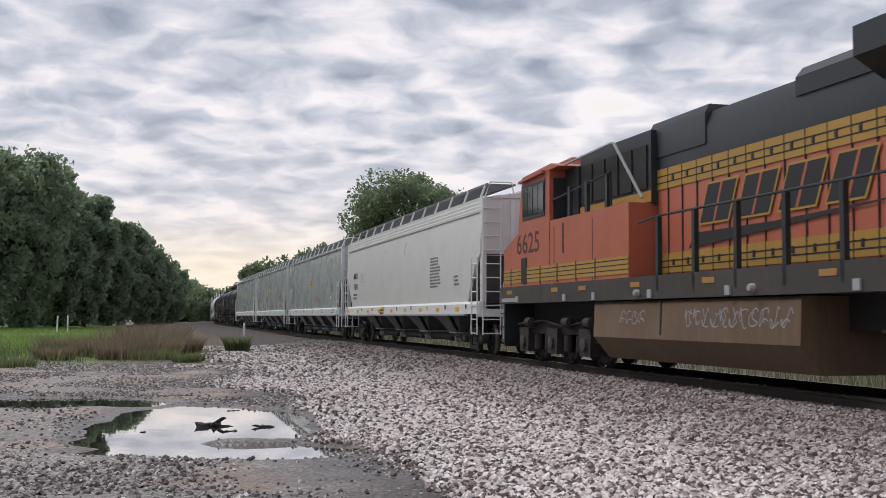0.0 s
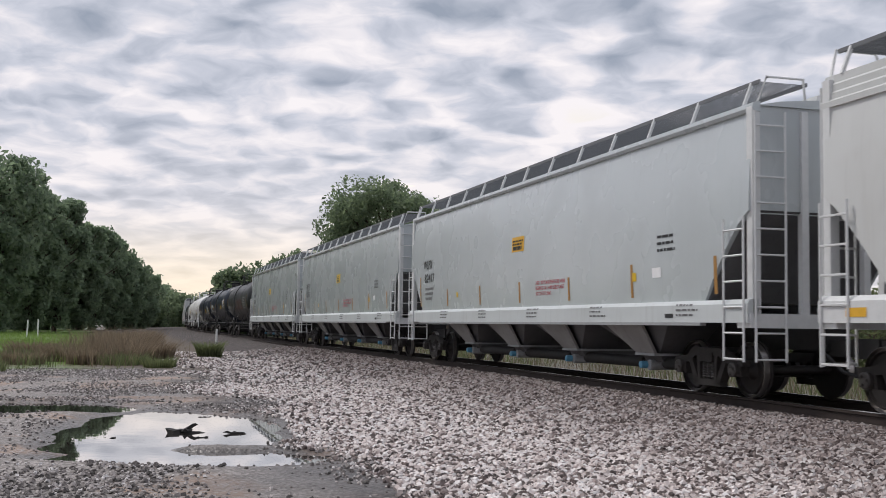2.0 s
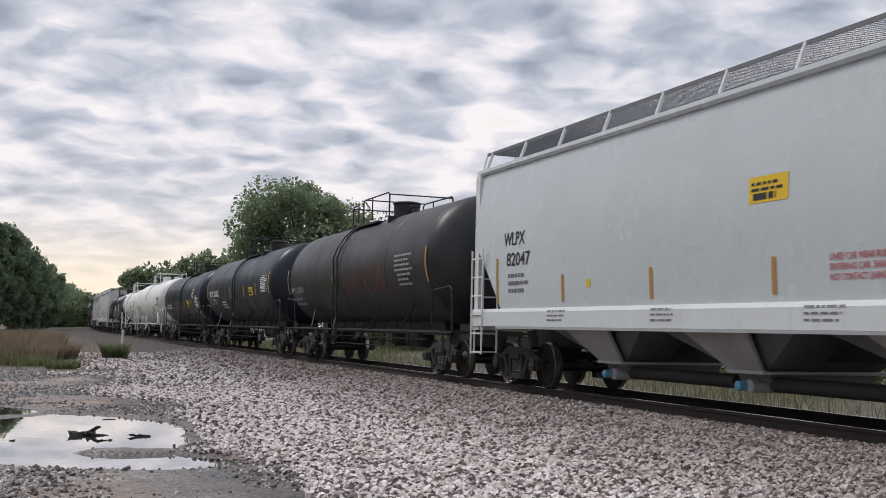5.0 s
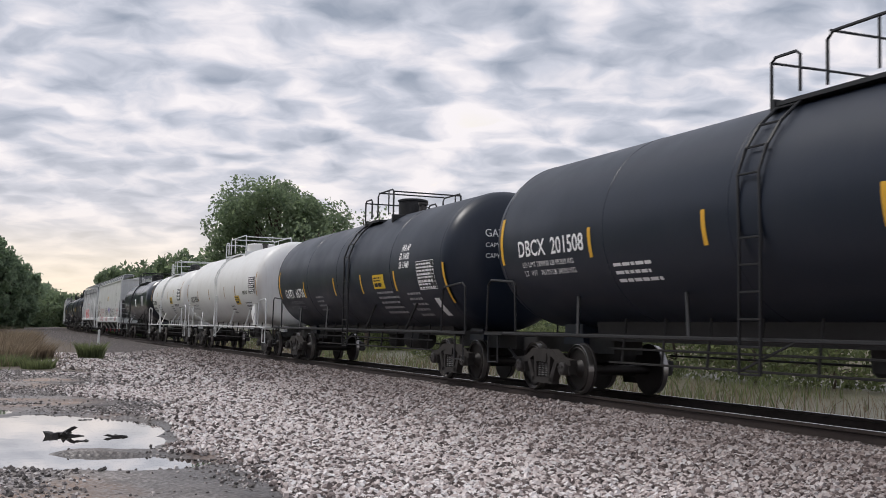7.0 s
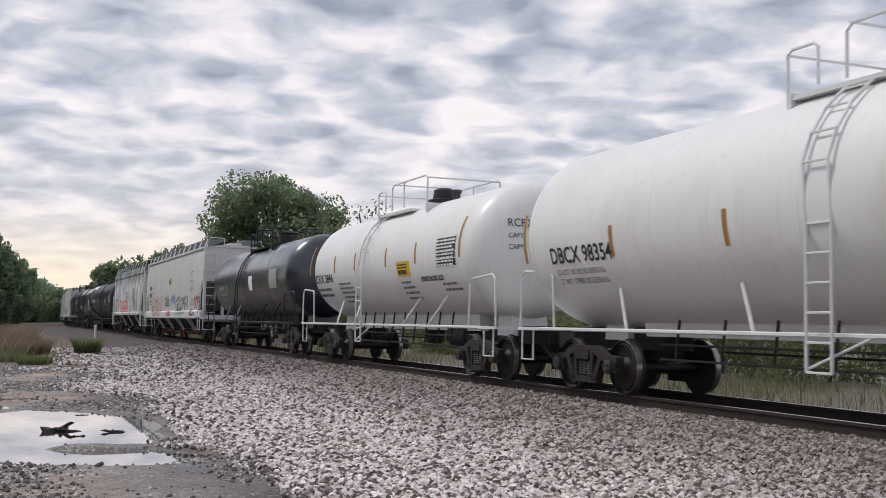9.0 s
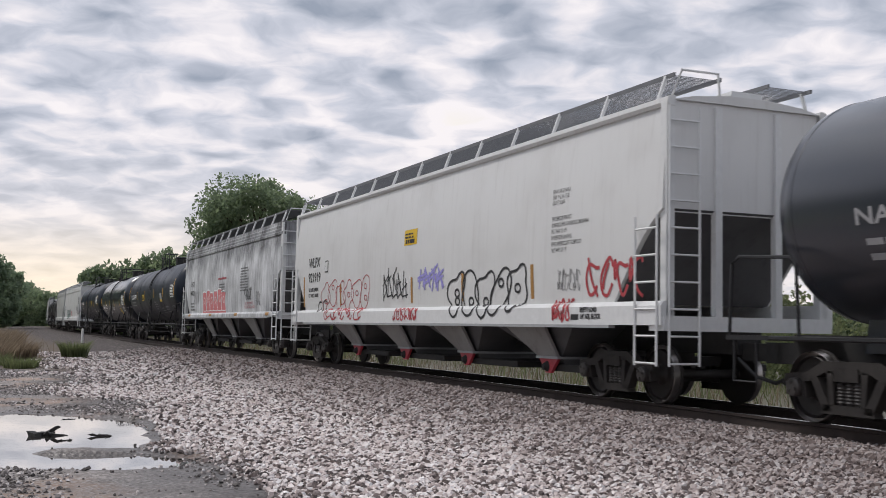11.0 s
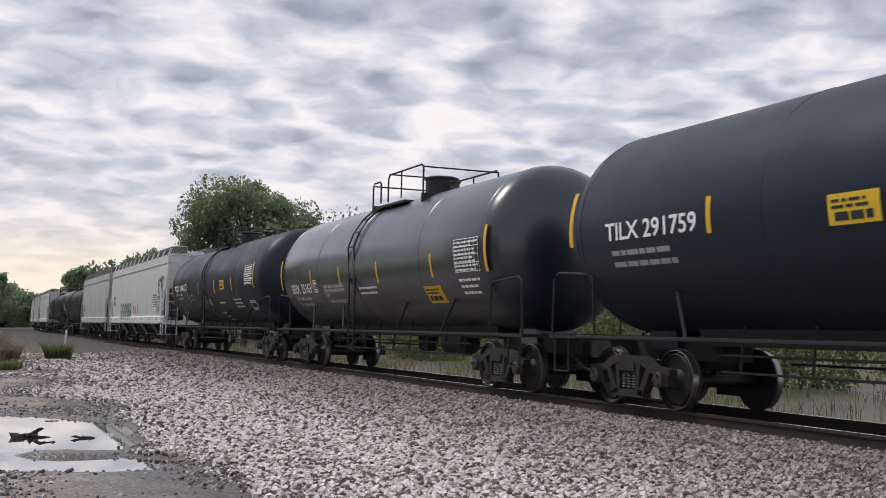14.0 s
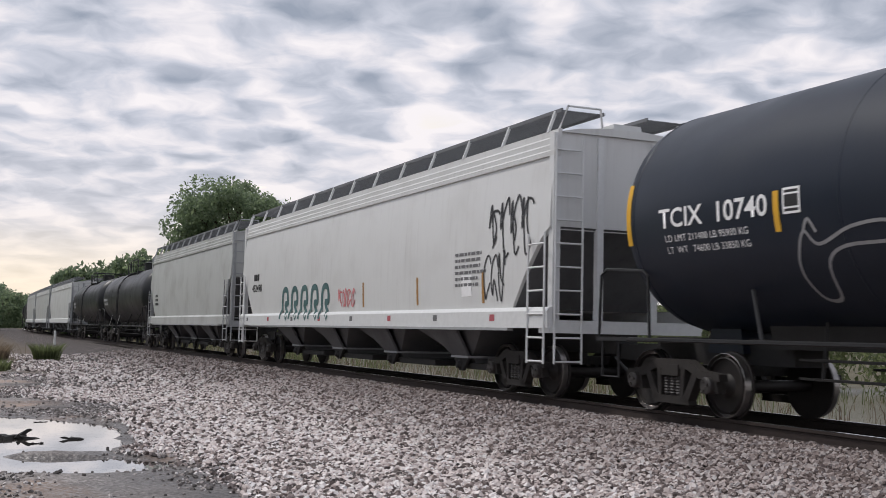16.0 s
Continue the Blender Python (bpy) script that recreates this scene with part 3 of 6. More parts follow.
tagged(blades("embankment_grass", px, py, 0.48, 0.008, "dry", 16, 0.95), "pale dry grass on the bank behind the rails", "dry grass", kind="stuff")
px, py = field(17, 80000, (-12, 40, 8, 120), lambda x, y: ((aside(x, y)[0] > 5.0) & (aside(x, y)[0] < 16)) * np.clip(0.2 + 1.1 * rough(x, y, 2.6, 2), 0.0, 1))
tagged(blades("embankment_weeds", px, py, 0.62, 0.013, "weed", 18, 0.9), "green weeds on the bank behind the rails", "weeds", kind="stuff")


def bush(x, y, r, h, seed, label, mat="weed", k=900):
    """A clump of weeds: many stems that lean out from one root."""
    rs = np.random.RandomState(seed)
    q, d = rs.rand(k) * 6.283, r * rs.rand(k) ** 0.7
    ob = blades("weed_clump", x + d * np.cos(q), y + d * np.sin(q), h * (0.95 - 0.6 * d / r) * rs.uniform(0.3, 1.15, k), 0.016, mat, seed, 0.6)
    return tagged(ob, label, "weeds")


bush(-9.9, 53.0, 0.55, 1.35, 31, "bushy green weed clump growing in the gravel", "weed", 1500)
bush(-9.7, 42.0, 0.6, 0.75, 32, "green and brown weed clump at the track's edge")
bush(-11.4, 43.5, 1.0, 0.85, 33, "low weed clump before the dry grass")
bush(-14.6, 37.0, 0.9, 0.7, 34, "fresh green weeds at the mud's edge")
for i, (x, y, r, h) in enumerate(((-12.4, 47.5, 1.1, 1.5), (-13.4, 52.5, 1.3, 1.9), (-14.6, 46.0, 1.0, 1.3), (-15.6, 58.0, 1.5, 2.0), (-17.2, 50.0, 1.2, 1.4), (-16.4, 64.0, 1.6, 2.1), (-13.0, 44.0, 0.8, 1.1), (-18.4, 70.0, 2.0, 2.2), (-11.9, 50.5, 0.8, 1.4), (-15.2, 43.0, 0.8, 0.9))):
    bush(x, y, r, h, 300 + i, "tall brown brush of dead weeds and twigs", "dry", 1700)


def tree(x, y, tall, wide, seed, mat="leaf", leaves=9000, size=0.34, label="", low=0.22, clumps=70, ball=False, tuft=0.09):
    """Tapered trunk, forking limbs, and a crown of many leaves in clumps."""
    rs = np.random.RandomState(seed)
    z0 = float(height(np.array([x]), np.array([y]))[0]) - 0.1
    root = tagged(new("tree"), label or "broad leafy green tree beyond the track", "tree")
    root.matrix_basis = pose(x, y, z0)
    g = Geo()
    g.tube([(0, 0, 0), (0.1, 0, tall * 0.2), (-0.1, 0.1, tall * 0.45), (0, 0, tall * 0.8)], tall * 0.018, 8)
    cen = []
    for i in range(clumps):
        zz = low + (1 - low) * rs.rand() ** 0.8
        bulge = math.sin(math.pi * min(1, 0.14 + 0.86 * (1 - (zz - low) / (1 - low)) ** 0.75)) ** 0.6
        q, d = rs.rand() * 6.283, wide * 0.5 * bulge * math.sqrt(0.15 + 0.85 * rs.rand())
        if ball:
            v = rs.normal(size=3)
            v *= (0.35 + 0.65 * rs.rand()) ** 0.5 / np.linalg.norm(v)
            q, d, zz = math.atan2(v[1], v[0]), wide * 0.44 * math.hypot(v[0], v[1]), 0.62 + 0.33 * v[2]
        cen.append((d * math.cos(q), d * math.sin(q), zz * tall * 0.94, wide * ((0.06 if ball else tuft) + tuft * rs.rand())))
    for c in cen[::3]:
        base = 0.25 * tall + 0.5 * max(0, c[2] - 0.25 * tall)
        g.tube([(0, 0, base), (c[0] * 0.5, c[1] * 0.5, (base + c[2]) * 0.5 + 0.2), c[:3]], tall * 0.005, 5)
    part("trunk", g, "bark", root)
    cen = np.array(cen)
    pick = rs.randint(0, len(cen), leaves)
    v = rs.normal(size=(leaves, 3))
    v /= np.linalg.norm(v, axis=1)[:, None]
    rad = cen[pick, 3:4] * (0.35 + 0.75 * rs.rand(leaves, 1) ** 0.5)
    rad = rad * np.where(rs.rand(leaves, 1) < (0.0 if ball else 0.15), 1.3, 1.0)
    at = cen[pick, :3] + v * rad * np.array([1, 1, 0.85])
    a = rs.normal(size=(leaves, 3))
    a /= np.linalg.norm(a, axis=1)[:, None]
    c = np.cross(a, rs.normal(size=(leaves, 3)))
    c /= np.linalg.norm(c, axis=1)[:, None]
    sz = size * (0.5 + rs.rand(leaves, 1))
    P = np.stack([at - a * sz, at + c * sz * 0.55, at + a * sz, at - c * sz * 0.55], 1)
    P[:, 2, 2] -= 0.25 * sz[:, 0]
    me = bpy.data.meshes.new("crown")
    me.from_pydata(P.reshape(-1, 3).tolist(), [], np.arange(4 * leaves).reshape(-1, 4).tolist())
    me.materials.append(MAT[mat])
    part("crown", me, "", root)
    return root


# the lone tree behind the train
tree(-2.75, 100, 17.3, 13.8, 41, "leaf_far", 36000, 0.17, "broad round leafy tree standing behind the train", 0.28, 95, True)


def bearing(u, d):
    """A place d metres ahead, u metres aside for each metre ahead."""
    return u * d, d


# the wood's edge on the near side, receding up the line: aside per metre, distance, height, width
WOOD = [(-0.425, 98, 17.0, 11), (-0.385, 103, 17.6, 9.5), (-0.352, 112, 15.9, 7.5), (-0.327, 120, 15.3, 6.5), (-0.334, 132, 14.0, 8), (-0.305, 138, 13.9, 6.5), (-0.292, 146, 14.3, 6.5), (-0.276, 156, 13.2, 6.5),
        (-0.262, 168, 11.4, 6.5), (-0.250, 182, 9.8, 7), (-0.47, 96, 18, 12), (-0.41, 118, 18, 11), (-0.37, 135, 16.5, 11), (-0.34, 150, 15.5, 10), (-0.31, 165, 14, 9), (-0.238, 225, 9.0, 9)]
for i, (u, d, h, wd) in enumerate(WOOD):
    tree(*bearing(u, 1.38 * d), 1.36 * h, 1.38 * wd, 60 + i, "leaf", 15000, 0.34, "dense dark green tree at the edge of the wood", 0.02, 210, tuft=0.062)
for i in range(13):
    tree(-52 + 4 * math.sin(i * 1.9), 74 - 9.5 * i, 16.5 + 2.0 * math.sin(i * 2.7), 11.5, 240 + i, "leaf", 4200, 0.46, "dense dark green tree closing the yard's far side", 0.02, 70)
# far trees behind the train and at the line's end
FAR = [(-0.150, 150, 9.6, 9), (-0.165, 160, 9.0, 7), (-0.128, 165, 10.2, 9), (-0.112, 150, 11.0, 8), (-0.092, 140, 11.2, 8), (-0.225, 290, 9.0, 12), (-0.213, 310, 9.0, 14), (-0.236, 330, 9.5, 14), (-0.20, 320, 8.8, 12), (-0.25, 300, 9, 12), (-0.19, 280, 8.5, 12), (-0.175, 220, 8.5, 10)]
for i, (u, d, h, wd) in enumerate(FAR):
    tree(*bearing(u, d), h, wd, 90 + i, "leaf_far", 5000, 0.34, "hazy light green tree far up the line", 0.02, 60)
# thin half-bare trees, and the scrub along the bank behind the rails
for i, (u, d, h) in enumerate(((0.055, 84, 11.4), (0.005, 90, 11.0), (0.028, 88, 9.6))):
    tree(*bearing(u, d), h, 6.0, 120 + i, "leaf_far", 700, 0.14, "thin half-bare tree behind the train", 0.35, 60)
for i in range(34):
    s = 2 + i * 3.4 + random.uniform(-1.2, 1.2)
    p, d = along(s)
    p = p + V * random.uniform(15.0, 24.0)
    tree(p.x, p.y, random.uniform(2.2, 3.5), random.uniform(4.5, 7.0), 400 + i, "weed", 3400, 0.10, "low tangled scrub on the bank behind the rails", 0.0, 40)


# low far wood closing the view beyond the bank
for i in range(22):
    u = 0.02 + i * 0.03
    d = 175 + 25 * math.sin(i * 1.7)
    tree(*bearing(u, d), 5.6 + 1.2 * math.sin(i * 2.3), 11, 200 + i, "leaf_far", 2200, 0.36, "low far tree beyond the fields", 0.0, 40)


# ---- small things of the yard ----
def marker(x, y, h, r, label):
    z = float(height(np.array([x]), np.array([y]))[0]) - 0.03
    root = tagged(new("marker_post"), label, "post")
    root.matrix_basis = pose(x, y, z, random.uniform(-1.5, 1.5), random.uniform(-2, 2), 0)
    g = Geo().turned([(0, r), (h - r, r), (h - r * 0.3, r * 0.8), (h, r * 0.3)], axis="z", k=10)
    part("shaft", g, "post_white", root)


marker(-14.9, 82.5, 1.1, 0.09, "white plastic marker post beside the track")
marker(-38.6, 110, 1.75, 0.075, "thin white stake standing in the meadow")
marker(-37.7, 110.5, 1.8, 0.075, "thin white stake standing in the meadow")


def plank(x, y, z, l, w, h, turn, tilt, label):
    ob = tagged(new("broken_plank"), label, "plank")
    ob.matrix_basis = pose(x, y, z, 0, tilt, turn)
    g = Geo()
    k = 6
    rings = []
    for i in range(k + 1):
        u = -l / 2 + l * i / k
        j = lambda s: random.uniform(-s, s) * (2.2 if i in (0, k) else 1)
        rings.append([(u + j(0.02), -w / 2 + j(0.008), j(0.006)), (u + j(0.02), w / 2 + j(0.008), j(0.006)), (u + j(0.02), w / 2 + j(0.008), h + j(0.008)), (u + j(0.02), -w / 2 + j(0.008), h + j(0.008))])
    g.tubes(rings)
    part("board", g, "plank", ob)


for a in ((-3.78, 18.0, -0.67, 0.34, 0.10, 0.05, 28, 0), (-3.70, 18.1, -0.645, 0.30, 0.07, 0.05, 30, -30), (-3.58, 17.95, -0.67, 0.32, 0.06, 0.03, 6, 5), (-3.88, 17.85, -0.67, 0.14, 0.12, 0.06, -40, 4), (-3.66, 17.9, -0.64, 0.26, 0.05, 0.025, 80, 8),
          (-2.90, 17.85, -0.67, 0.30, 0.05, 0.03, 14, 6), (-2.84, 17.9, -0.668, 0.16, 0.07, 0.022, -20, 0), (-3.95, 20.9, -0.67, 0.2, 0.05, 0.012, 20, 0), (-3.3, 17.2, -0.668, 0.14, 0.04, 0.010, 10, 0), (-4.6, 17.0, -0.67, 0.07, 0.05, 0.012, 40, 0)):
    plank(*a, "dark wet broken timber lying in the puddle")
plank(-1.75, 23.9, -0.60, 0.75, 0.05, 0.03, 8, 0, "dark stick lying on the gravel")


# ---- rolling stock: shared running gear ----
WHEEL_R = 0.457
spin = []          # every wheelset, with its place on its bogie


def gear_meshes():
    out = {}
    for key, r in (("car", WHEEL_R), ("loco", 0.533)):
        g = Geo()
        for s in (-1, 1):
            g.turned([(s * 0.68, r - 0.06), (s * 0.69, r + 0.025), (s * 0.72, r + 0.022), (s * 0.73, r - 0.005)], k=30)
            g.turned([(s * 0.715, r - 0.07), (s * 0.735, r - 0.09), (s * 0.73, 0.2), (s * 0.78, 0.12), (s * 0.78, 0.001)], k=30)
            g.turned([(s * 0.70, r - 0.06), (s * 0.735, r - 0.06), (s * 0.83, r - 0.062), (s * 0.84, r - 0.075), (s * 0.79, r - 0.09), (s * 0.775, 0.17), (s * 0.83, 0.11), (s * 0.9, 0.09)], k=30)
        g.turned([(-0.9, 0.08), (0.9, 0.08)], k=12)
        out[key, "wheelset"] = g.mesh("wheelset", MAT["wheel"])
        g = Geo()
        for s in (-1, 1):
            g.turned([(s * 0.735, r - 0.055), (s * 0.738, r), (s * 0.838, r - 0.004), (s * 0.842, r - 0.012)], k=30, caps=False)
        out[key, "tread"] = g.mesh("tread", MAT["tread"])
        g = Geo()
        for s in (-1, 1):
            g.turned([(s * 1.0, 0.12), (s * 1.16, 0.12), (s * 1.175, 0.10), (s * 1.18, 0.001)], k=16)
            for j in range(3):
                q = 2.094 * j
                g.turned([(s * 1.175, 0.024), (s * 1.20, 0.022), (s * 1.20, 0.001)], at=(0.065 * math.cos(q), 0, 0.065 * math.sin(q)), k=6)
        out[key, "cap"] = g.mesh("bearing_cap", MAT["cap"])
    # cast side frame with its two windows and spring nest
    g = Geo()
    ys = (0.95, 1.10)
    bar = lambda pts: g.side(pts, *ys)
    bar([(-1.12, 0.52), (-1.10, 0.62), (-0.68, 0.66), (-0.40, 0.80), (0.40, 0.80), (0.68, 0.66), (1.10, 0.62), (1.12, 0.52), (0.66, 0.54), (0.38, 0.66), (-0.38, 0.66), (-0.66, 0.54)])
    for s in (-1, 1):
        bar([(s * 0.62, 0.58), (s * 0.50, 0.60), (s * 0.26, 0.20), (s * 0.40, 0.18)])
        bar([(s * 0.34, 0.68), (s * 0.24, 0.68), (s * 0.22, 0.26), (s * 0.30, 0.26)])
        bar([(s * 1.04, 0.54), (s * 0.74, 0.54), (s * 0.70, 0.34), (s * 0.76, 0.34), (s * 0.82, 0.46), (s * 0.98, 0.46), (s * 1.03, 0.36), (s * 1.08, 0.36)])
    bar([(-0.44, 0.16), (0.44, 0.16), (0.40, 0.27), (-0.40, 0.27)])
    out["frame"] = g.mesh("side_frame", MAT["bogie"])
    g = Geo()
    g.turned([(0.275, 0.05)] + [(0.285 + 0.021 * i, 0.068 if i % 2 else 0.054) for i in range(13)] + [(0.548, 0.05)], at=(0, 1.03, 0), axis="z", k=10)
    out["spring"] = g.mesh("spring", MAT["cap"])
    g = Geo().box(-0.2, -1.12, 0.56, 0.2, 1.12, 0.72).box(-0.28, -0.3, 0.66, 0.28, 0.3, 0.84)
    for s in (-1, 1):
        g.box(s * 0.36, -0.75, 0.32, s * 0.44, 0.75, 0.46)
    out["bolster"] = g.mesh("bolster", MAT["bogie"])
    return out


GEAR = gear_meshes()


def bogie(parent, x, kind="car"):
    b = part("bogie", GEAR["bolster"], "", parent, "grimy cast-steel bogie")
    b.matrix_basis = pose(x, 0, 0)
    for rz in (0, 180):
        s = part("side_frame", GEAR["frame"], "", b)
        s.matrix_basis = pose(0, 0, 0, 0, 0, rz)
        for cx in (-0.14, 0.0, 0.14):
            c = part("spring", GEAR["spring"], "", b)
            c.matrix_basis = pose(cx, 0, 0, 0, 0, rz)
    for dx in (-0.89, 0.89):
        wheelset(b, dx, WHEEL_R, "car")
    return b


def wheelset(b, dx, r, key):
    # wheels, polished treads and bearing caps turn as one mesh
    if (key, "joined") not in GEAR:
        src = [GEAR[key, k] for k in ("wheelset", "tread", "cap")]
        bm = bmesh.new()
        for i, me in enumerate(src):
            before = len(bm.faces)
            bm.from_mesh(me)
            bm.faces.ensure_lookup_table()
            for f in bm.faces[before:]:
                f.material_index = i
        me = bpy.data.meshes.new("wheelset")
        bm.to_mesh(me)
        bm.free()
        for s in src:
            me.materials.append(s.materials[0])
        me.set_sharp_from_angle(angle=0.6)
        GEAR[key, "joined"] = me
    w = part("wheelset", GEAR[key, "joined"], "", b, "steel wheelset with a polished tread")
    w.matrix_basis = pose(dx, 0, r)
    spin.append((w, dx, r, random.uniform(0, 360)))
    return w


def coupler(parent, x, s):
    g = Geo().box(x - s * 0.9, -0.13, 0.72, x - s * 0.18, 0.13, 0.98)
    g.box(x - s * 0.3, -0.17, 0.70, x + s * 0.06, 0.06, 1.0)
    part("coupler", g, "under", parent)
    g = Geo().tube([(x - s * 0.7, -0.35, 0.75), (x - s * 0.35, -0.3, 0.5), (x - s * 0.1, -0.16, 0.42), (x + s * 0.02, -0.1, 0.47)], 0.03, 6)
    part("brake_hose", g, "black_rail", parent)


# ---- markings laid on a curved side ----
def lay(mesh_pts, side, x, z, gap=0.006):
    return [(x + u, side(z + v) - gap, z + v) for u, v in mesh_pts]


def patch(parent, name, side, x, z, w, h, mat, gap=0.006, label="", k=4):
    """A flat mark bent to the side it lies on."""
    g = Geo()
    rings = [lay([(0, h * i / k), (w, h * i / k)], side, x, z, gap) for i in range(k + 1)]
    g.grid(rings)
    return part(name, g, mat, parent, label)


def bars(parent, name, side, x, z, w, rows, pitch, mat, thick=0.45, gap=0.007, seed=1):
    """Writing too small to read, as rows of short bars."""
    rs = random.Random(seed)
    g = Geo()
    for i in range(rows):
        u, zz = 0.0, z - i * pitch
        end = w * rs.uniform(0.72, 1.0)
        while u < end - 0.02:
            l = min(rs.uniform(0.05, 0.2) * max(1.0, pitch / 0.1), end - u)
            g.grid([lay([(u, 0), (u + l, 0)], side, x, zz, gap), lay([(u, pitch * thick), (u + l, pitch * thick)], side, x, zz, gap)])
            u += l + 0.035
    return tagged(part(name, g, mat, parent), kind="stuff")


def lettering(parent, text, side, x, z, size, mat, squeeze=1.0, shear=0.0, gap=0.008, name="lettering", heavy=0.006, width=None):
    cu = bpy.data.curves.new("lettering", "FONT")
    cu.body, cu.size, cu.shear, cu.offset = text, size / 0.72, shear, heavy
    cu.resolution_u = 3
    ob = new("lettering", cu)
    me = bpy.data.meshes.new_from_object(ob)
    bpy.data.objects.remove(ob)
    if width:
        squeeze = width / max(v.co.x for v in me.vertices)
    for vert in me.vertices:
        u, v = vert.co.x * squeeze, vert.co.y
        vert.co = (x + u, side(z + v) - gap, z + v)
    me.materials.clear()
    me.materials.append(MAT[mat])
    return tagged(part(name, me, "", parent), kind="stuff" if size < 0.2 else "")


def stroke(parent, name, side, pts, w, mat, gap=0.009, label=""):
    """A sprayed line on a side, from points (x, z)."""
    for line in pts:
        fine = []
        for i in range(len(line) - 1):
            p0, p1, p2, p3 = line[max(i - 1, 0)], line[i], line[i + 1], line[min(i + 2, len(line) - 1)]
            for q in range(5):
                t = q / 5
                fine.append(tuple(0.5 * (2 * p1[k] + (p2[k] - p0[k]) * t + (2 * p0[k] - 5 * p1[k] + 4 * p2[k] - p3[k]) * t * t + (3 * p1[k] - p0[k] - 3 * p2[k] + p3[k]) * t ** 3) for k in (0, 1)))
        fine.append(line[-1])
        a, c = [], []
        for i, (x, z) in enumerate(fine):
            x0, z0 = fine[max(i - 1, 0)]
            x1, z1 = fine[min(i + 1, len(fine) - 1)]
            d = math.hypot(x1 - x0, z1 - z0) or 1
            nx_, nz_ = -(z1 - z0) / d * w / 2, (x1 - x0) / d * w / 2
            a.append((x + nx_, side(z + nz_) - gap, z + nz_))
            c.append((x - nx_, side(z - nz_) - gap, z - nz_))
        part(name, Geo().grid([a, c]), mat, parent, label)


def scrawl(x, z, w, h, letters, seed):
    """Loopy letter-like lines filling a box."""
    rs = random.Random(seed)
    out = []
    step = w / letters
    for i in range(letters):
        u = x + i * step
        j = lambda a: rs.uniform(-a, a)
        out.append([(u + step * (0.5 + 0.45 * math.cos(q) + j(0.08)), z + h * (0.5 + 0.5 * math.sin(q * rs.choice((1, 1, 2)) + 0.4) + j(0.05))) for q in [k * 0.9 + rs.uniform(0, 0.3) for k in range(7)]])
        if rs.random() < 0.7:
            out.append([(u + step * rs.uniform(0.1, 0.9), z + h * rs.uniform(0, 0.3)), (u + step * rs.uniform(0.3, 0.7), z + h * 0.5), (u + step * rs.uniform(0.1, 0.9), z + h * rs.uniform(0.7, 1.1))])
    return out


def bubbles(x, z, w, h, letters, seed):
    """Fat rounded letter outlines that overlap, each with its inner loops."""
    rs = random.Random(seed)
    out = []
    step = w / letters
    for i in range(letters):
        cx, cz, ph = x + (i + 0.5) * step, z + h * rs.uniform(0.44, 0.56), rs.uniform(0, 6.28)
        lobes, dip = rs.choice((2, 3, 3, 4)), rs.uniform(0.12, 0.26)
        ring = []
        for k in range(19):
            q = 2 * math.pi * k / 18
            r = 1 + dip * math.cos(lobes * q + ph)
            ring.append((cx + step * 0.58 * r * math.cos(q) + 0.12 * h * math.sin(q), cz + h * 0.48 * r * math.sin(q)))
        out.append(ring)
        for dz in rs.sample((-0.2, 0.0, 0.2), rs.choice((1, 2))):
            out.append([(cx + step * (0.16 * math.cos(q) + 0.05), cz + h * (dz + 0.09 * math.sin(q))) for q in [1.05 * k for k in range(7)]])
    return out


def spikes(x, z, w, h, letters, seed):
    """Quick angular letters of straight, crossing strokes."""
    rs = random.Random(seed)
    out = []
    step = w / letters
    for i in range(letters):
        u = x + i * step
        lean, tall = rs.uniform(-0.1, 0.5) * step, rs.uniform(0.7, 1.15)
        out.append([(u + lean * 0.3, z + h * rs.uniform(-0.1, 0.1)), (u + step * 0.2 + lean, z + h * tall * rs.uniform(0.9, 1.2))])
        out.append([(u + step * 0.75, z + h * rs.uniform(0.0, 0.2)), (u + step * rs.uniform(0.3, 0.9) + lean, z + h * tall * rs.uniform(0.7, 1.0))])
        for zz in rs.sample((0.12, 0.45, 0.62, 0.88), 2):
            out.append([(u - step * 0.12, z + h * (zz + rs.uniform(-0.2, 0.0))), (u + step * rs.uniform(0.7, 1.1), z + h * (zz + rs.uniform(0, 0.3)))])
        if rs.random() < 0.6:
            out.append([(u + step * 0.1, z + h * 0.95), (u + step * 0.9, z + h * 0.1)])
    return out


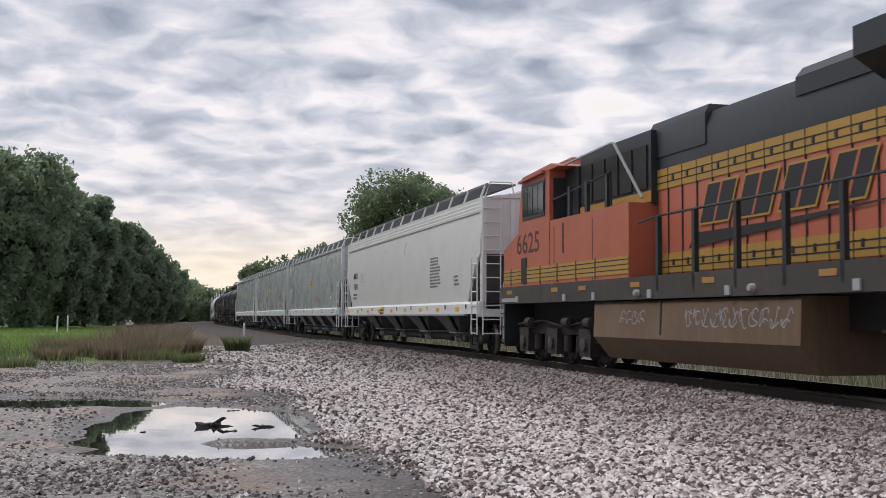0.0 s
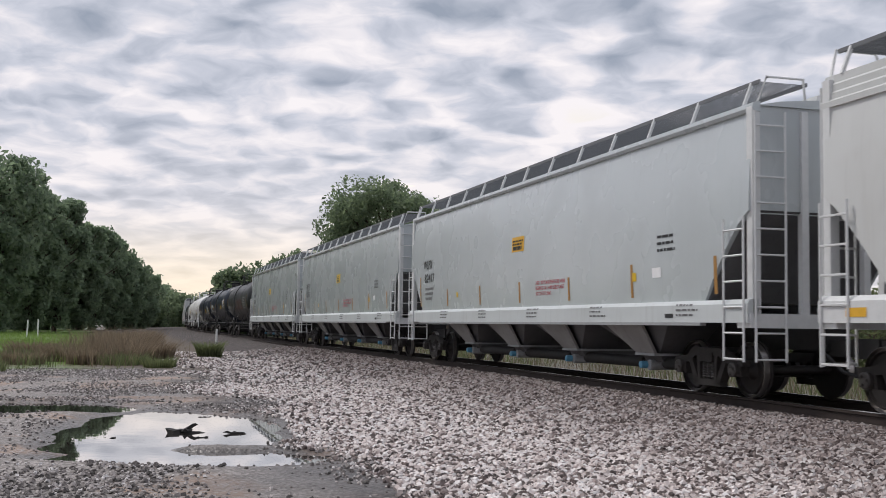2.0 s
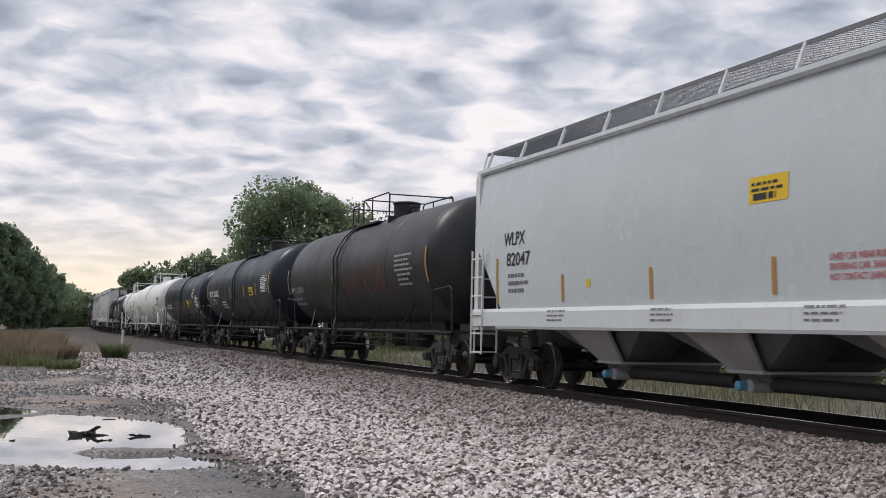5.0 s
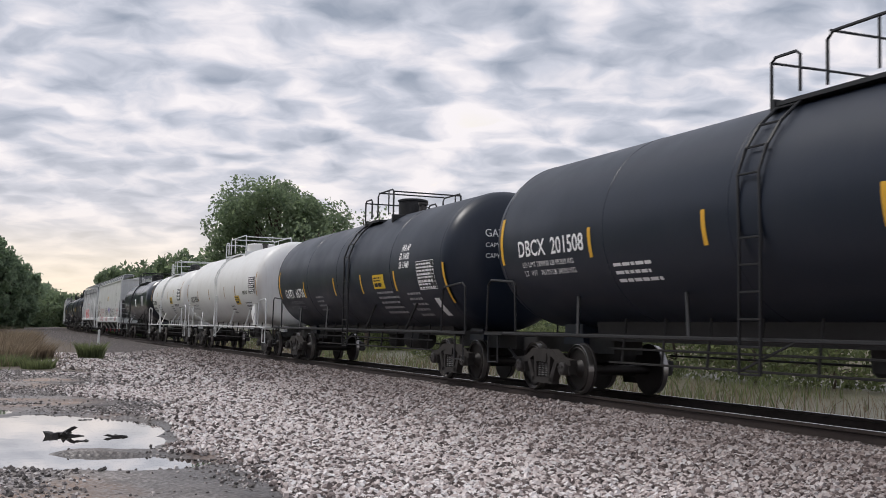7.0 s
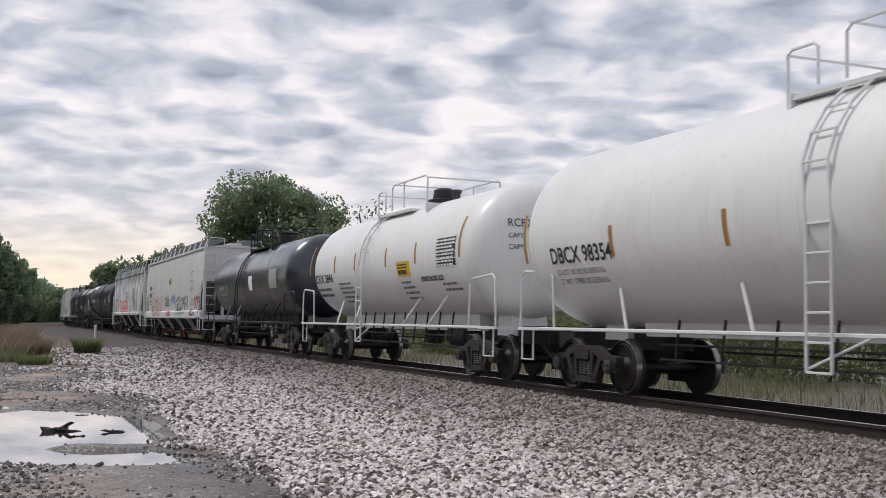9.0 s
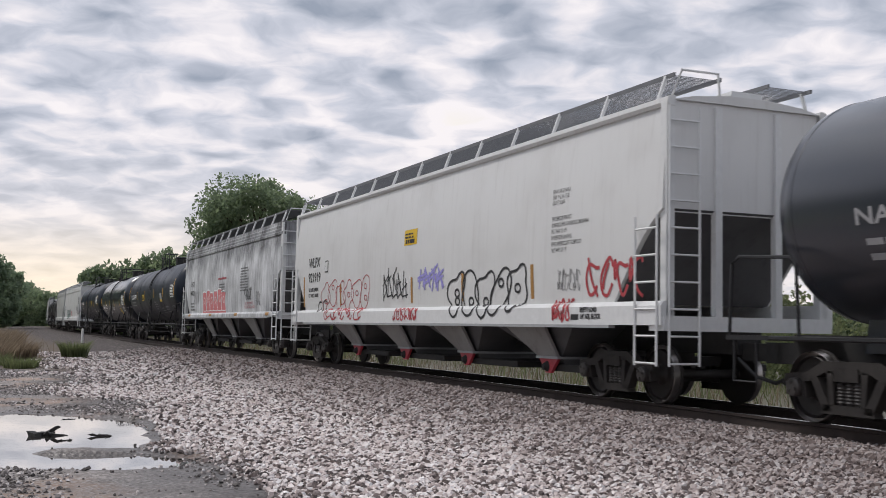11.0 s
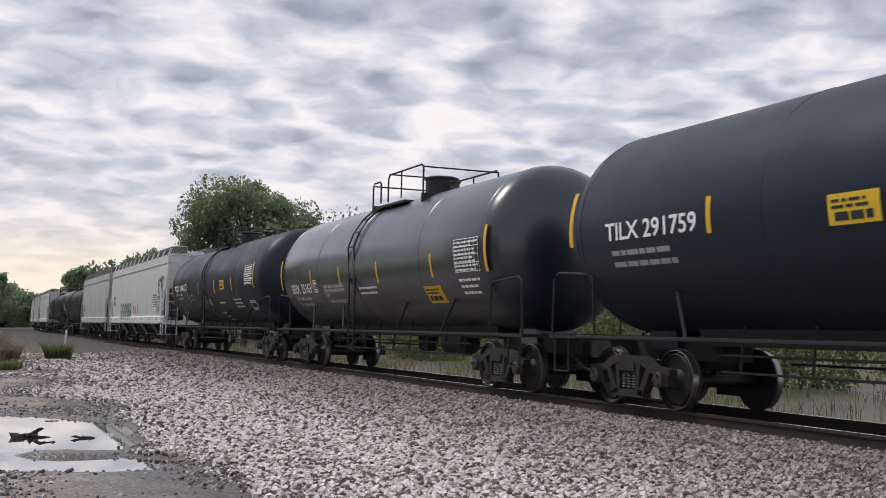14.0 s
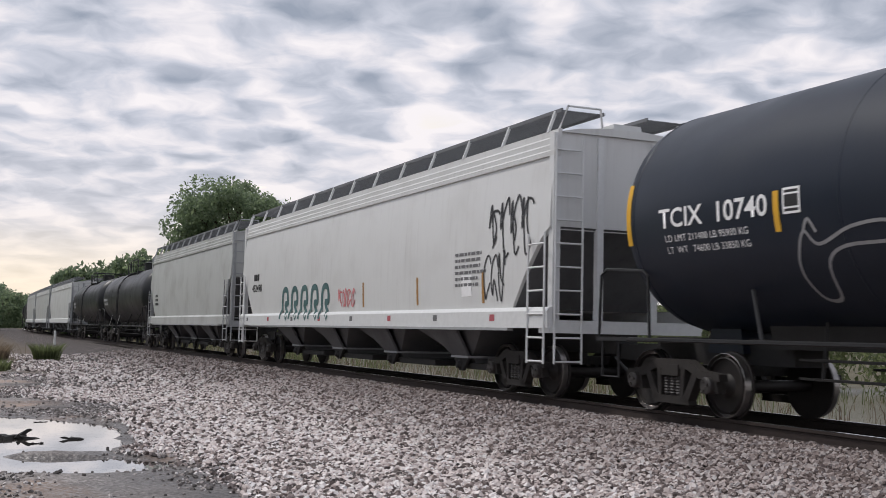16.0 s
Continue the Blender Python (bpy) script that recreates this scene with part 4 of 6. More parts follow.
# ---- covered hopper wagon ----
def hopper(L, paint_mat, label, style="smooth", bays=4, fittings="steel_white", outlet="pipe", sill_mat=None):
    """Curved-side hopper; origin on the rails at its middle, +x the way it runs."""
    root = tagged(new("covered_hopper"), label, "hopper wagon", "wagons of the train")
    e = L / 2 - 0.88                      # end of the body
    top, sill0, sill1 = 4.58, 1.22, 1.58
    if style == "stained":
        sill0, sill1 = 1.40, 1.58
    cut = 2.95                            # height where the end begins to slope in
    slope = 1.35

    def side(z):
        if z < sill1 - 0.07:
            return -1.60
        if z < sill1:
            return -1.60 + 0.055 * (z - sill1 + 0.07) / 0.07
        return -(1.545 - 0.034 * (z - 2.6) ** 2)

    # body: the sides curve, the lower ends slope in
    g = Geo()
    zs = [sill1 - 0.02, 1.9, 2.2, 2.5, 2.75, cut, 3.3, 3.7, 4.1, 4.4, top]
    rings = []
    for z in zs:
        h = e - 0.05 - (slope * ((cut - z) / (cut - sill1)) ** 0.8 if z < cut else 0)
        y = -side(z) if z > sill1 else 1.51
        rings.append([(-h, -y, z), (h, -y, z), (h, y, z), (-h, y, z)])
    g.tubes(rings)
    body = part("body", g, paint_mat, root)
    # overlay on each end slope, its dark colour standing for shade
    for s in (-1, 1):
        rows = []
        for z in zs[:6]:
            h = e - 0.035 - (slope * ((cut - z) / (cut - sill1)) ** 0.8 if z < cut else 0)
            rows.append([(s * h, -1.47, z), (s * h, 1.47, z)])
        part("slope_sheet", Geo().grid(rows), "slope", root, "sloping end sheet, its shade painted dark")
    # roof
    g = Geo().slab([(-1.40, top), (-1.0, top + 0.08), (-0.35, top + 0.14), (0.35, top + 0.14), (1.0, top + 0.08), (1.40, top)], -e, e)
    part("roof", g, paint_mat, root)
    g = Geo()
    for i in range(6):
        x = -e + (i + 0.1) * 2 * e / 6
        g.slab([(-0.3, top + 0.14), (-0.28, top + 0.24), (0.28, top + 0.24), (0.3, top + 0.14)], x, x + 2 * e / 6 - 0.4)
    part("roof_hatch", g, fittings, root)
    # eave chord
    for s in (-1, 1):
        if style == "smooth":
            prof = [(s * 1.36, top - 0.10), (s * 1.47, top - 0.09), (s * 1.50, top - 0.04), (s * 1.49, top + 0.03), (s * 1.42, top + 0.06), (s * 1.36, top + 0.05)]
        else:
            prof = [(s * 1.38, top - 0.42), (s * 1.50, top - 0.41), (s * 1.505, top - 0.33), (s * 1.47, top - 0.30), (s * 1.475, top - 0.22), (s * 1.45, top - 0.19), (s * 1.455, top - 0.10), (s * 1.43, top - 0.07), (s * 1.43, top + 0.04), (s * 1.36, top + 0.05)]
        part("top_chord", Geo().slab(prof, -e - 0.02, e + 0.02), paint_mat, root)
    # running boards on raised brackets
    hi = top + 0.42
    for s in (-1, 1):
        g = Geo()
        step, bar = 0.075, 0.045 if style == "ribbed" else 0.015
        k = int(2 * (e - 0.1) / step)
        if style == "stained":
            g.box(-e + 0.1, s * 0.47, hi - 0.02, e - 0.1, s * 1.28, hi)
            k = 0
        for i in range(k):
            x = -e + 0.1 + i * step
            g.box(x, s * 0.45, hi - 0.012, x + bar, s * 1.30, hi)
        g.box(-e + 0.1, s * 1.28, hi - 0.05, e - 0.1, s * 1.31, hi + 0.01).box(-e + 0.1, s * 0.44, hi - 0.05, e - 0.1, s * 0.47, hi + 0.01)
        part("running_board", g, "grate", root, "dark steel grating walkway")
        for i in range(13):
            x = -e + 0.35 + i * (2 * e - 0.7) / 12
            g = Geo().tube([(x, s * 1.43, top + 0.02), (x + 0.02, s * 1.29, hi - 0.01)], 0.032, 6)
            part("bracket", g, fittings, root)
    # side sill
    for s in (-1, 1):
        prof = [(s * 1.40, sill0), (s * 1.60, sill0), (s * 1.60, sill1 - 0.07), (s * 1.545, sill1), (s * 1.40, sill1)]
        part("side_sill", Geo().slab(prof, -e, e), sill_mat or ("pale_sill" if paint_mat == "pale_green" else "steel_white" if paint_mat != "grey_hopper" else paint_mat), root)
        part("sill_lip", Geo().box(-e + 1.4, s * 1.50, sill0 - 0.05, e - 1.4, s * 1.615, sill0 - 0.002), "steel_grey", root)
    # end posts, end sheet, ladders
    for s in (-1, 1):
        for y in (-1, 1):
            g = Geo().box(s * (e - 0.16), y * 1.36, sill0 - 0.02, s * e, y * 1.50, top - 0.02)
            part("corner_post", g, fittings, root)
        part("end_post", Geo().box(s * (e - 0.12), -0.62, sill0, s * e, -0.50, top - 0.05).box(s * (e - 0.12), 0.50, sill0, s * e, 0.62, top - 0.05), fittings, root)
        g = Geo().grid([[(s * (e - 0.08), -1.36, cut - 0.05), (s * (e - 0.08), 1.36, cut - 0.05)], [(s * (e - 0.08), -1.36, top), (s * (e - 0.08), 1.36, top)]])
        part("end_sheet", g, paint_mat, root)
        part("end_sill", Geo().box(s * (e - 0.35), -1.56, sill0 - 0.08, s * (e + 0.03), 1.56, sill0 + 0.14), fittings, root)
        for (x0, y0, x1, y1, zt) in ((s * (e + 0.05), -1.48, s * (e + 0.05), -0.95, top - 0.1), (s * (e - 0.08), -1.615, s * (e - 0.66), -1.615, 2.85)):
            g = Geo()
            for a, c in ((x0, y0), (x1, y1)):
                g.tube([(a, c, 0.62), (a, c, zt)], 0.022, 6)
            part("ladder_stile", g, fittings, root)
            z = 0.66
            while z < zt + 0.01:
                part("rung", Geo().tube([(x0, y0, z), (x1, y1, z)], 0.018, 5), fittings, root)
                z += 0.40
        coupler(root, s * L / 2, s)
        # rails of the roof walk's end
        g = Geo().tube([(s * (e - 0.05), -1.40, top), (s * (e + 0.02), -1.25, hi + 0.03), (s * (e + 0.02), -0.6, hi + 0.03), (s * (e - 0.05), -0.5, top)], 0.022, 6)
        part("end_rail", g, fittings, root)
        bogie(root, L / 2 - 2.95 if s > 0 else 2.15 - L / 2)
    # bays under the sill
    part("centre_sill", Geo().box(-e, -0.22, 0.80, e, 0.22, 1.22), "under", root)
    span = 2 * (e - 2.9) / bays
    for i in range(bays):
        x = -e + 2.9 + span * (i + 0.5)
        g = Geo()
        a, c = span / 2 - 0.02, 0.36
        xo = x + 0.10 * span
        r0 = [(x - a, -1.34, sill0 + 0.1), (x + a, -1.34, sill0 + 0.1), (x + a, 1.34, sill0 + 0.1), (x - a, 1.34, sill0 + 0.1)]
        r1 = [(xo - c, -0.98, 0.64), (xo + c, -0.98, 0.64), (xo + c, 0.98, 0.64), (xo - c, 0.98, 0.64)]
        r2 = [(xo - c, -0.9, 0.48), (xo + c, -0.9, 0.48), (xo + c, 0.9, 0.48), (xo - c, 0.9, 0.48)]
        g.tubes([r2, r1, r0])
        # the shade under the wagon is put into the bay's dark colour
        bay = part("bay", g, "slope", root, "discharge bay, its shade painted dark")
        # side plate that hangs from the sill over each bay
        lo_, hi_ = xo - 0.32, xo + 0.42
        g = Geo().tubes([[(lo_ - 0.8, -1.46, sill0), (hi_ + 0.06, -1.46, sill0), (hi_, -1.12, 0.64), (lo_, -1.12, 0.64)],
                         [(lo_ - 0.8, -1.40, sill0), (hi_ + 0.06, -1.40, sill0), (hi_, -1.06, 0.64), (lo_, -1.06, 0.64)]])
        # ribbed wagons' plates take the shade-dark colour, the others dusty grey
        part("bay_plate", g, "slope" if style == "ribbed" else "bay_grey", bay, "dusty bay plate, shade painted in on ribbed wagons")
        part("bay_flange", Geo().box(lo_ - 0.04, -1.14, 0.60, hi_ + 0.04, 1.1, 0.645), "steel_grey", bay)
        if outlet == "pipe":
            part("outlet_pipe", Geo().turned([(-1.02, 0.10), (1.05, 0.10)], at=(xo, 0, 0.42), k=14), "steel_grey", bay)
            part("cross_pipe", Geo().turned([(xo + 0.3, 0.11), (xo + span - 0.55, 0.11)], at=(0, -0.80, 0.46), axis="x", k=12), "under", bay)
            part("outlet_cap", Geo().turned([(-1.17, 0.04), (-1.15, 0.07), (-1.04, 0.075), (-1.02, 0.07)], at=(xo - 0.1, 0, 0.42), k=14), "cap_blue" if style == "smooth" else "bogie", bay)
        else:
            g = Geo().side([(xo - 0.30, 0.60), (xo + 0.40, 0.60), (xo + 0.14, 0.34), (xo - 0.04, 0.34)], -1.10, -1.04)
            part("gate", g, "gate_red" if outlet == "red" else "under", bay)
            part("gate_gear", Geo().turned([(-1.18, 0.05), (-1.10, 0.10), (-1.0, 0.09)], at=(xo, 0, 0.46), k=10), "under", bay)
            part("gate_frame", Geo().box(xo - 0.4, -1.0, 0.38, xo + span * 0.62, 1.0, 0.50), "under", bay)
    root["half"] = e
    return root, side, e


# ---- tank wagon ----
def tank(L, paint_mat, label, R=1.63, zc=2.86, fittings="black_rail", dome="pot", rail_mat=None, ins=(0.95, 1.25), lx=-1.0, dark="under", deck=3.65, rear=2.3, lead=0.35, man=0.55):
    root = tagged(new("tank_wagon"), label, "tank wagon", "wagons of the train")
    h = (L - ins[0] - ins[1]) / 2
    cx = (ins[0] - ins[1]) / 2
    side = lambda z: -math.sqrt(max(R * R - (z - zc) ** 2, 0.01))
    head = [(-h + 0.75 - 0.75 * math.sin(q), max(0.004, R * math.cos(q))) for q in [math.pi / 2 * (8 - i) / 8 for i in range(9)]]
    body = head + [(-h + 0.75 + (2 * h - 1.5) * i / 6, R) for i in range(1, 6)] + [(-d, r) for d, r in reversed(head)]
    shell_ob = part("tank_shell", Geo().turned(body, at=(cx, 0, zc), axis="x", k=64), paint_mat, root)
    for x in (-h + 0.8, -h * 0.45, -0.5, h * 0.5, h - 0.8):
        part("weld_seam", Geo().turned([(x - 0.02, R - 0.004), (x, R + 0.006), (x + 0.02, R - 0.004)], at=(cx, 0, zc), axis="x", k=64, caps=False), paint_mat, shell_ob)
    # stub sills, saddles and side rail
    lo = zc - R
    for s in (-1, 1):
        part("stub_sill", Geo().box(s * (L / 2 - 3.6), -0.3, 0.74, s * (L / 2 - 0.45), 0.3, 1.12), "under", root)
        part("saddle", Geo().side([(s * (L / 2 - 2.7), 0.9), (s * (L / 2 - 1.9), 0.9), (s * (L / 2 - 2.0), lo + 0.25), (s * (L / 2 - 2.6), lo + 0.25)], -0.42, 0.42), paint_mat, root)
        part("end_platform", Geo().box(s * (L / 2 - 1.35), -1.50, 1.04, s * (L / 2 - 0.50), 1.50, 1.10), fittings, root)
        # handrail hoop round the platform
        for y in (-1.47, 1.47):
            g = Geo().tube([(s * (L / 2 - 1.9), y, 1.1), (s * (L / 2 - 1.85), y, 2.0), (s * (L / 2 - 1.75), y, 2.08), (s * (L / 2 - 0.75), y, 2.14), (s * (L / 2 - 0.6), y, 2.05), (s * (L / 2 - 0.55), y, 1.1)], 0.024, 6)
            part("handrail", g, rail_mat or fittings, root)
            part("step", Geo().tube([(s * (L / 2 - 1.1), y, 1.05), (s * (L / 2 - 1.1), y, 0.5), (s * (L / 2 - 0.65), y, 0.5), (s * (L / 2 - 0.65), y, 1.05)], 0.02, 6), rail_mat or fittings, root)
        coupler(root, s * L / 2, s)
        bogie(root, s * (L / 2 - (2.3 if s > 0 else rear)))
        part("brace", Geo().tube([(s * (L / 2 - 4.3), -1.45, 1.07), (s * (L / 2 - 3.9), side(1.75) - 0.02, 1.75)], 0.03, 6), fittings, root)
        part("brace", Geo().tube([(s * 1.9, -1.45, 1.07), (s * 2.3, side(1.75) - 0.02, 1.75)], 0.03, 6), fittings, root)
    for y in (-1.47, 1.47):
        part("side_rail", Geo().tube([(-L / 2 + 1.3, y, 1.07), (L / 2 - 1.3, y, 1.07)], 0.032, 6), rail_mat or fittings, root)
    # filler slab added below the shell; dark ones stand for shade there
    part("belly_plate", Geo().slab([(-0.55, lo + 0.10), (-0.5, 0.98), (0.5, 0.98), (0.55, lo + 0.10)], -L / 2 + 3.4, L / 2 - 3.4), dark, root)
    # pipes and brake rigging below
    for z, y in ((0.62, -0.75), (0.86, -0.75), (0.74, 0.5)):
        part("brake_rod", Geo().tube([(-L / 2 + 4.2, y, z), (L / 2 - 4.2, y, z)], 0.02, 5), "under", root)
    for i in range(9):
        x = -L / 2 + 4.6 + i * (L - 9.2) / 8
        part("hanger", Geo().tube([(x, -0.75, 0.60), (x, -0.65, lo + 0.3)], 0.024, 5), "under", root)
    part("bottom_valve", Geo().turned([(0.62, 0.18), (0.68, 0.24), (0.95, 0.26), (1.4, 0.34)], at=(0.5, 0, 0), axis="z", k=14), "under", root)
    part("air_reservoir", Geo().turned([(2.6, 0.05), (2.65, 0.26), (3.7, 0.26), (3.75, 0.05)], at=(0, -0.35, 0.86), axis="x", k=14), "under", root)
    # top platform with rails, and the manway
    zt = zc + R
    p0, p1 = lx - lead, lx - 0.35 + deck
    pl = part("top_platform", Geo().box(p0, -0.98, zt - 0.22, p1 - 1.2, -0.62, zt - 0.16).box(p0, -1.0, zt - 0.34, p0 + 0.08, 1.0, zt - 0.12).box(p1 - 0.08, -1.0, zt - 0.34, p1, 1.0, zt - 0.12), fittings, root)
    for y in (-0.98, 0.98):
        g = Geo()
        g.tube([(p0, y, zt - 0.38), (p0, y, zt + 0.40), (p0 + 0.08, y, zt + 0.46), (p0 + 0.5, y, zt + 0.46), (p0 + 0.58, y, zt + 0.40), (p0 + 0.58, y, zt - 0.1)], 0.024, 6)
        g.tube([(p0 + 1.1, y, zt - 0.12), (p0 + 1.1, y, zt + 0.47), (p0 + 1.2, y, zt + 0.56), (p1 - 0.1, y, zt + 0.56), (p1, y, zt + 0.48), (p1, y, zt - 0.38)], 0.024, 6)
        g.tube([(p0 + 2.0, y, zt + 0.56), (p0 + 2.0, y, zt - 0.1)], 0.02, 6)
        part("platform_rail", g, rail_mat or fittings, pl)
    for x, z in ((p0, zt + 0.40), (p0 + 1.15, zt + 0.58), (p1, zt + 0.50)):
        part("platform_rail", Geo().tube([(x, -0.98, z), (x, 0.98, z)], 0.02, 6), rail_mat or fittings, pl)
    mx = lx + man * deck
    if dome == "pot":
        man = part("manway", Geo().turned([(zt - 0.1, 0.40), (zt + 0.36, 0.40), (zt + 0.38, 0.43), (zt + 0.42, 0.43), (zt + 0.45, 0.35), (zt + 0.46, 0.02)], at=(mx, 0, 0), axis="z", k=24), "black_rail", root)
    elif dome == "white":
        man = part("manway", Geo().turned([(zt - 0.1, 0.62), (zt + 0.26, 0.62), (zt + 0.30, 0.56), (zt + 0.31, 0.02)], at=(mx, 0, 0), axis="z", k=24), paint_mat, root)
    else:
        man = part("manway", Geo().turned([(zt - 0.1, 0.42), (zt + 0.10, 0.42), (zt + 0.13, 0.30), (zt + 0.36, 0.27), (zt + 0.42, 0.16), (zt + 0.44, 0.01)], at=(mx, 0, 0), axis="z", k=20), "black_rail", root)
    part("valve", Geo().turned([(zt - 0.1, 0.10), (zt + 0.20, 0.10), (zt + 0.22, 0.14), (zt + 0.28, 0.14), (zt + 0.29, 0.02)], at=(mx + 0.8, 0, 0), axis="z", k=12), "cap", man)
    # ladder up the side
    lad = []
    for z in [0.62 + 0.36 * i for i in range(6)] + [zc + R * math.sin(q) for q in (0.25, 0.5, 0.75, 1.0, 1.15)]:
        y = -1.62 if z < zc else -math.sqrt(max((R + 0.07) ** 2 - (z - zc) ** 2, 0.02))
        lad.append((y, z))
    st = None
    for x in (lx - 0.22, lx + 0.22):
        st = part("ladder_stile", Geo().tube([(x, y, z) for y, z in lad], 0.024, 6), rail_mat or fittings, root)
    for y, z in lad:
        part("rung", Geo().tube([(lx - 0.22, y, z), (lx + 0.22, y, z)], 0.017, 5), rail_mat or fittings, st)
    part("ladder_brace", Geo().tube([(lx - 0.22, -1.60, 0.66), (lx + 0.75, -1.47, 1.07)], 0.02, 5), rail_mat or fittings, st)
    root["shell"] = (cx, h, R, zc)
    return root, side, h


def on_head(root, text, y, z, size, mat):
    """Writing on the rounded front end."""
    cx, h, R, zc = root["shell"]
    cu = bpy.data.curves.new("lettering", "FONT")
    cu.body, cu.size, cu.resolution_u = text, size / 0.72, 3
    ob = new("lettering", cu)
    me = bpy.data.meshes.new_from_object(ob)
    bpy.data.objects.remove(ob)
    for vert in me.vertices:
        yy, zz = y + vert.co.x * 0.85, z + vert.co.y
        k = min(0.98, (yy * yy + (zz - zc) ** 2) / (R * R))
        vert.co = (cx + h - 0.75 + 0.75 * math.sqrt(1 - k) + 0.012, yy, zz)
    me.materials.clear()
    me.materials.append(MAT[mat])
    tagged(part("lettering", me, "", root), kind="stuff")


def tank_marks(root, side, c, ink, small, tape, name, text, z=2.40, size=0.30, tapes=(), ends=(), placard=None, pz=1.8, table=None, tz=2.35, lines=(), seed=1, notice=(), loads=(), head=(), tpz=2.25):
    """Markings; places are metres up the line at the start, c the wagon's middle."""
    lettering(root, name, side, c - text[0], z, size, ink, width=text[0] - text[1])
    for i, txt in enumerate(loads):
        lettering(root, txt, side, c - text[0] + 0.1, z - 0.20 - 0.16 * i, 0.095, small, width=(text[0] - text[1]) * 0.78, heavy=0.0)
    if not loads:
        bars(root, "stencil_block", side, c - text[0] + 0.12, z - 0.24, (text[0] - text[1]) * 0.85, 2, 0.17, small, 0.45, seed=seed)
    for i, txt in enumerate(head):
        on_head(root, txt, -0.8, 3.2 - 0.24 * i, 0.18 if i == 0 else 0.11, ink)
    for i, (s0, s1, zz, rows) in enumerate(lines):
        bars(root, "stencil_block", side, c - s0, zz, s0 - s1, rows, 0.125, small, 0.42, seed=seed + 20 + i)
    for s in tapes:
        patch(root, "reflector", side, c - s - 0.05, tpz, 0.10, 0.50, tape, label="yellow reflective stripe")
    for s in ends:
        patch(root, "reflector", side, c - s - 0.05, tpz + 0.02, 0.11, 0.90, tape, k=8, label="tall yellow reflective stripe")
    if placard:
        u, wd = c - placard[0], placard[0] - placard[1]
        patch(root, "placard", side, u, pz, wd, 0.36, "placard", label="yellow notice placard")
        bars(root, "placard_print", side, u + 0.06, pz + 0.26, wd - 0.12, 2, 0.07, "ink", 0.5, 0.011, seed)
        bars(root, "placard_print", side, u + 0.10, pz + 0.05, wd - 0.2, 1, 0.16, "ink", 0.6, 0.011, seed + 5)
    if table:
        u, wd = c - table[0], table[0] - table[1]
        patch(root, "data_table", side, u, tz, wd, 0.66, "ink", 0.006)
        bars(root, "table_print", side, u + 0.03, tz + 0.57, wd - 0.05, 8, 0.078, "white_ink", 0.5, 0.011, seed + 9)
        for zz in (tz, tz + 0.165, tz + 0.33, tz + 0.495, tz + 0.65):
            patch(root, "table_line", side, u, zz, wd, 0.014, "white_ink", 0.012, k=1)
        for uu in (u, u + wd * 0.48, u + wd * 0.66, u + wd * 0.83, u + wd - 0.014):
            patch(root, "table_line", side, uu, tz, 0.014, 0.66, "white_ink", 0.012)
    for s0, s1, zz, hh, mt in notice:
        patch(root, "notice", side, c - s0, zz, s0 - s1, hh, mt, 0.006)


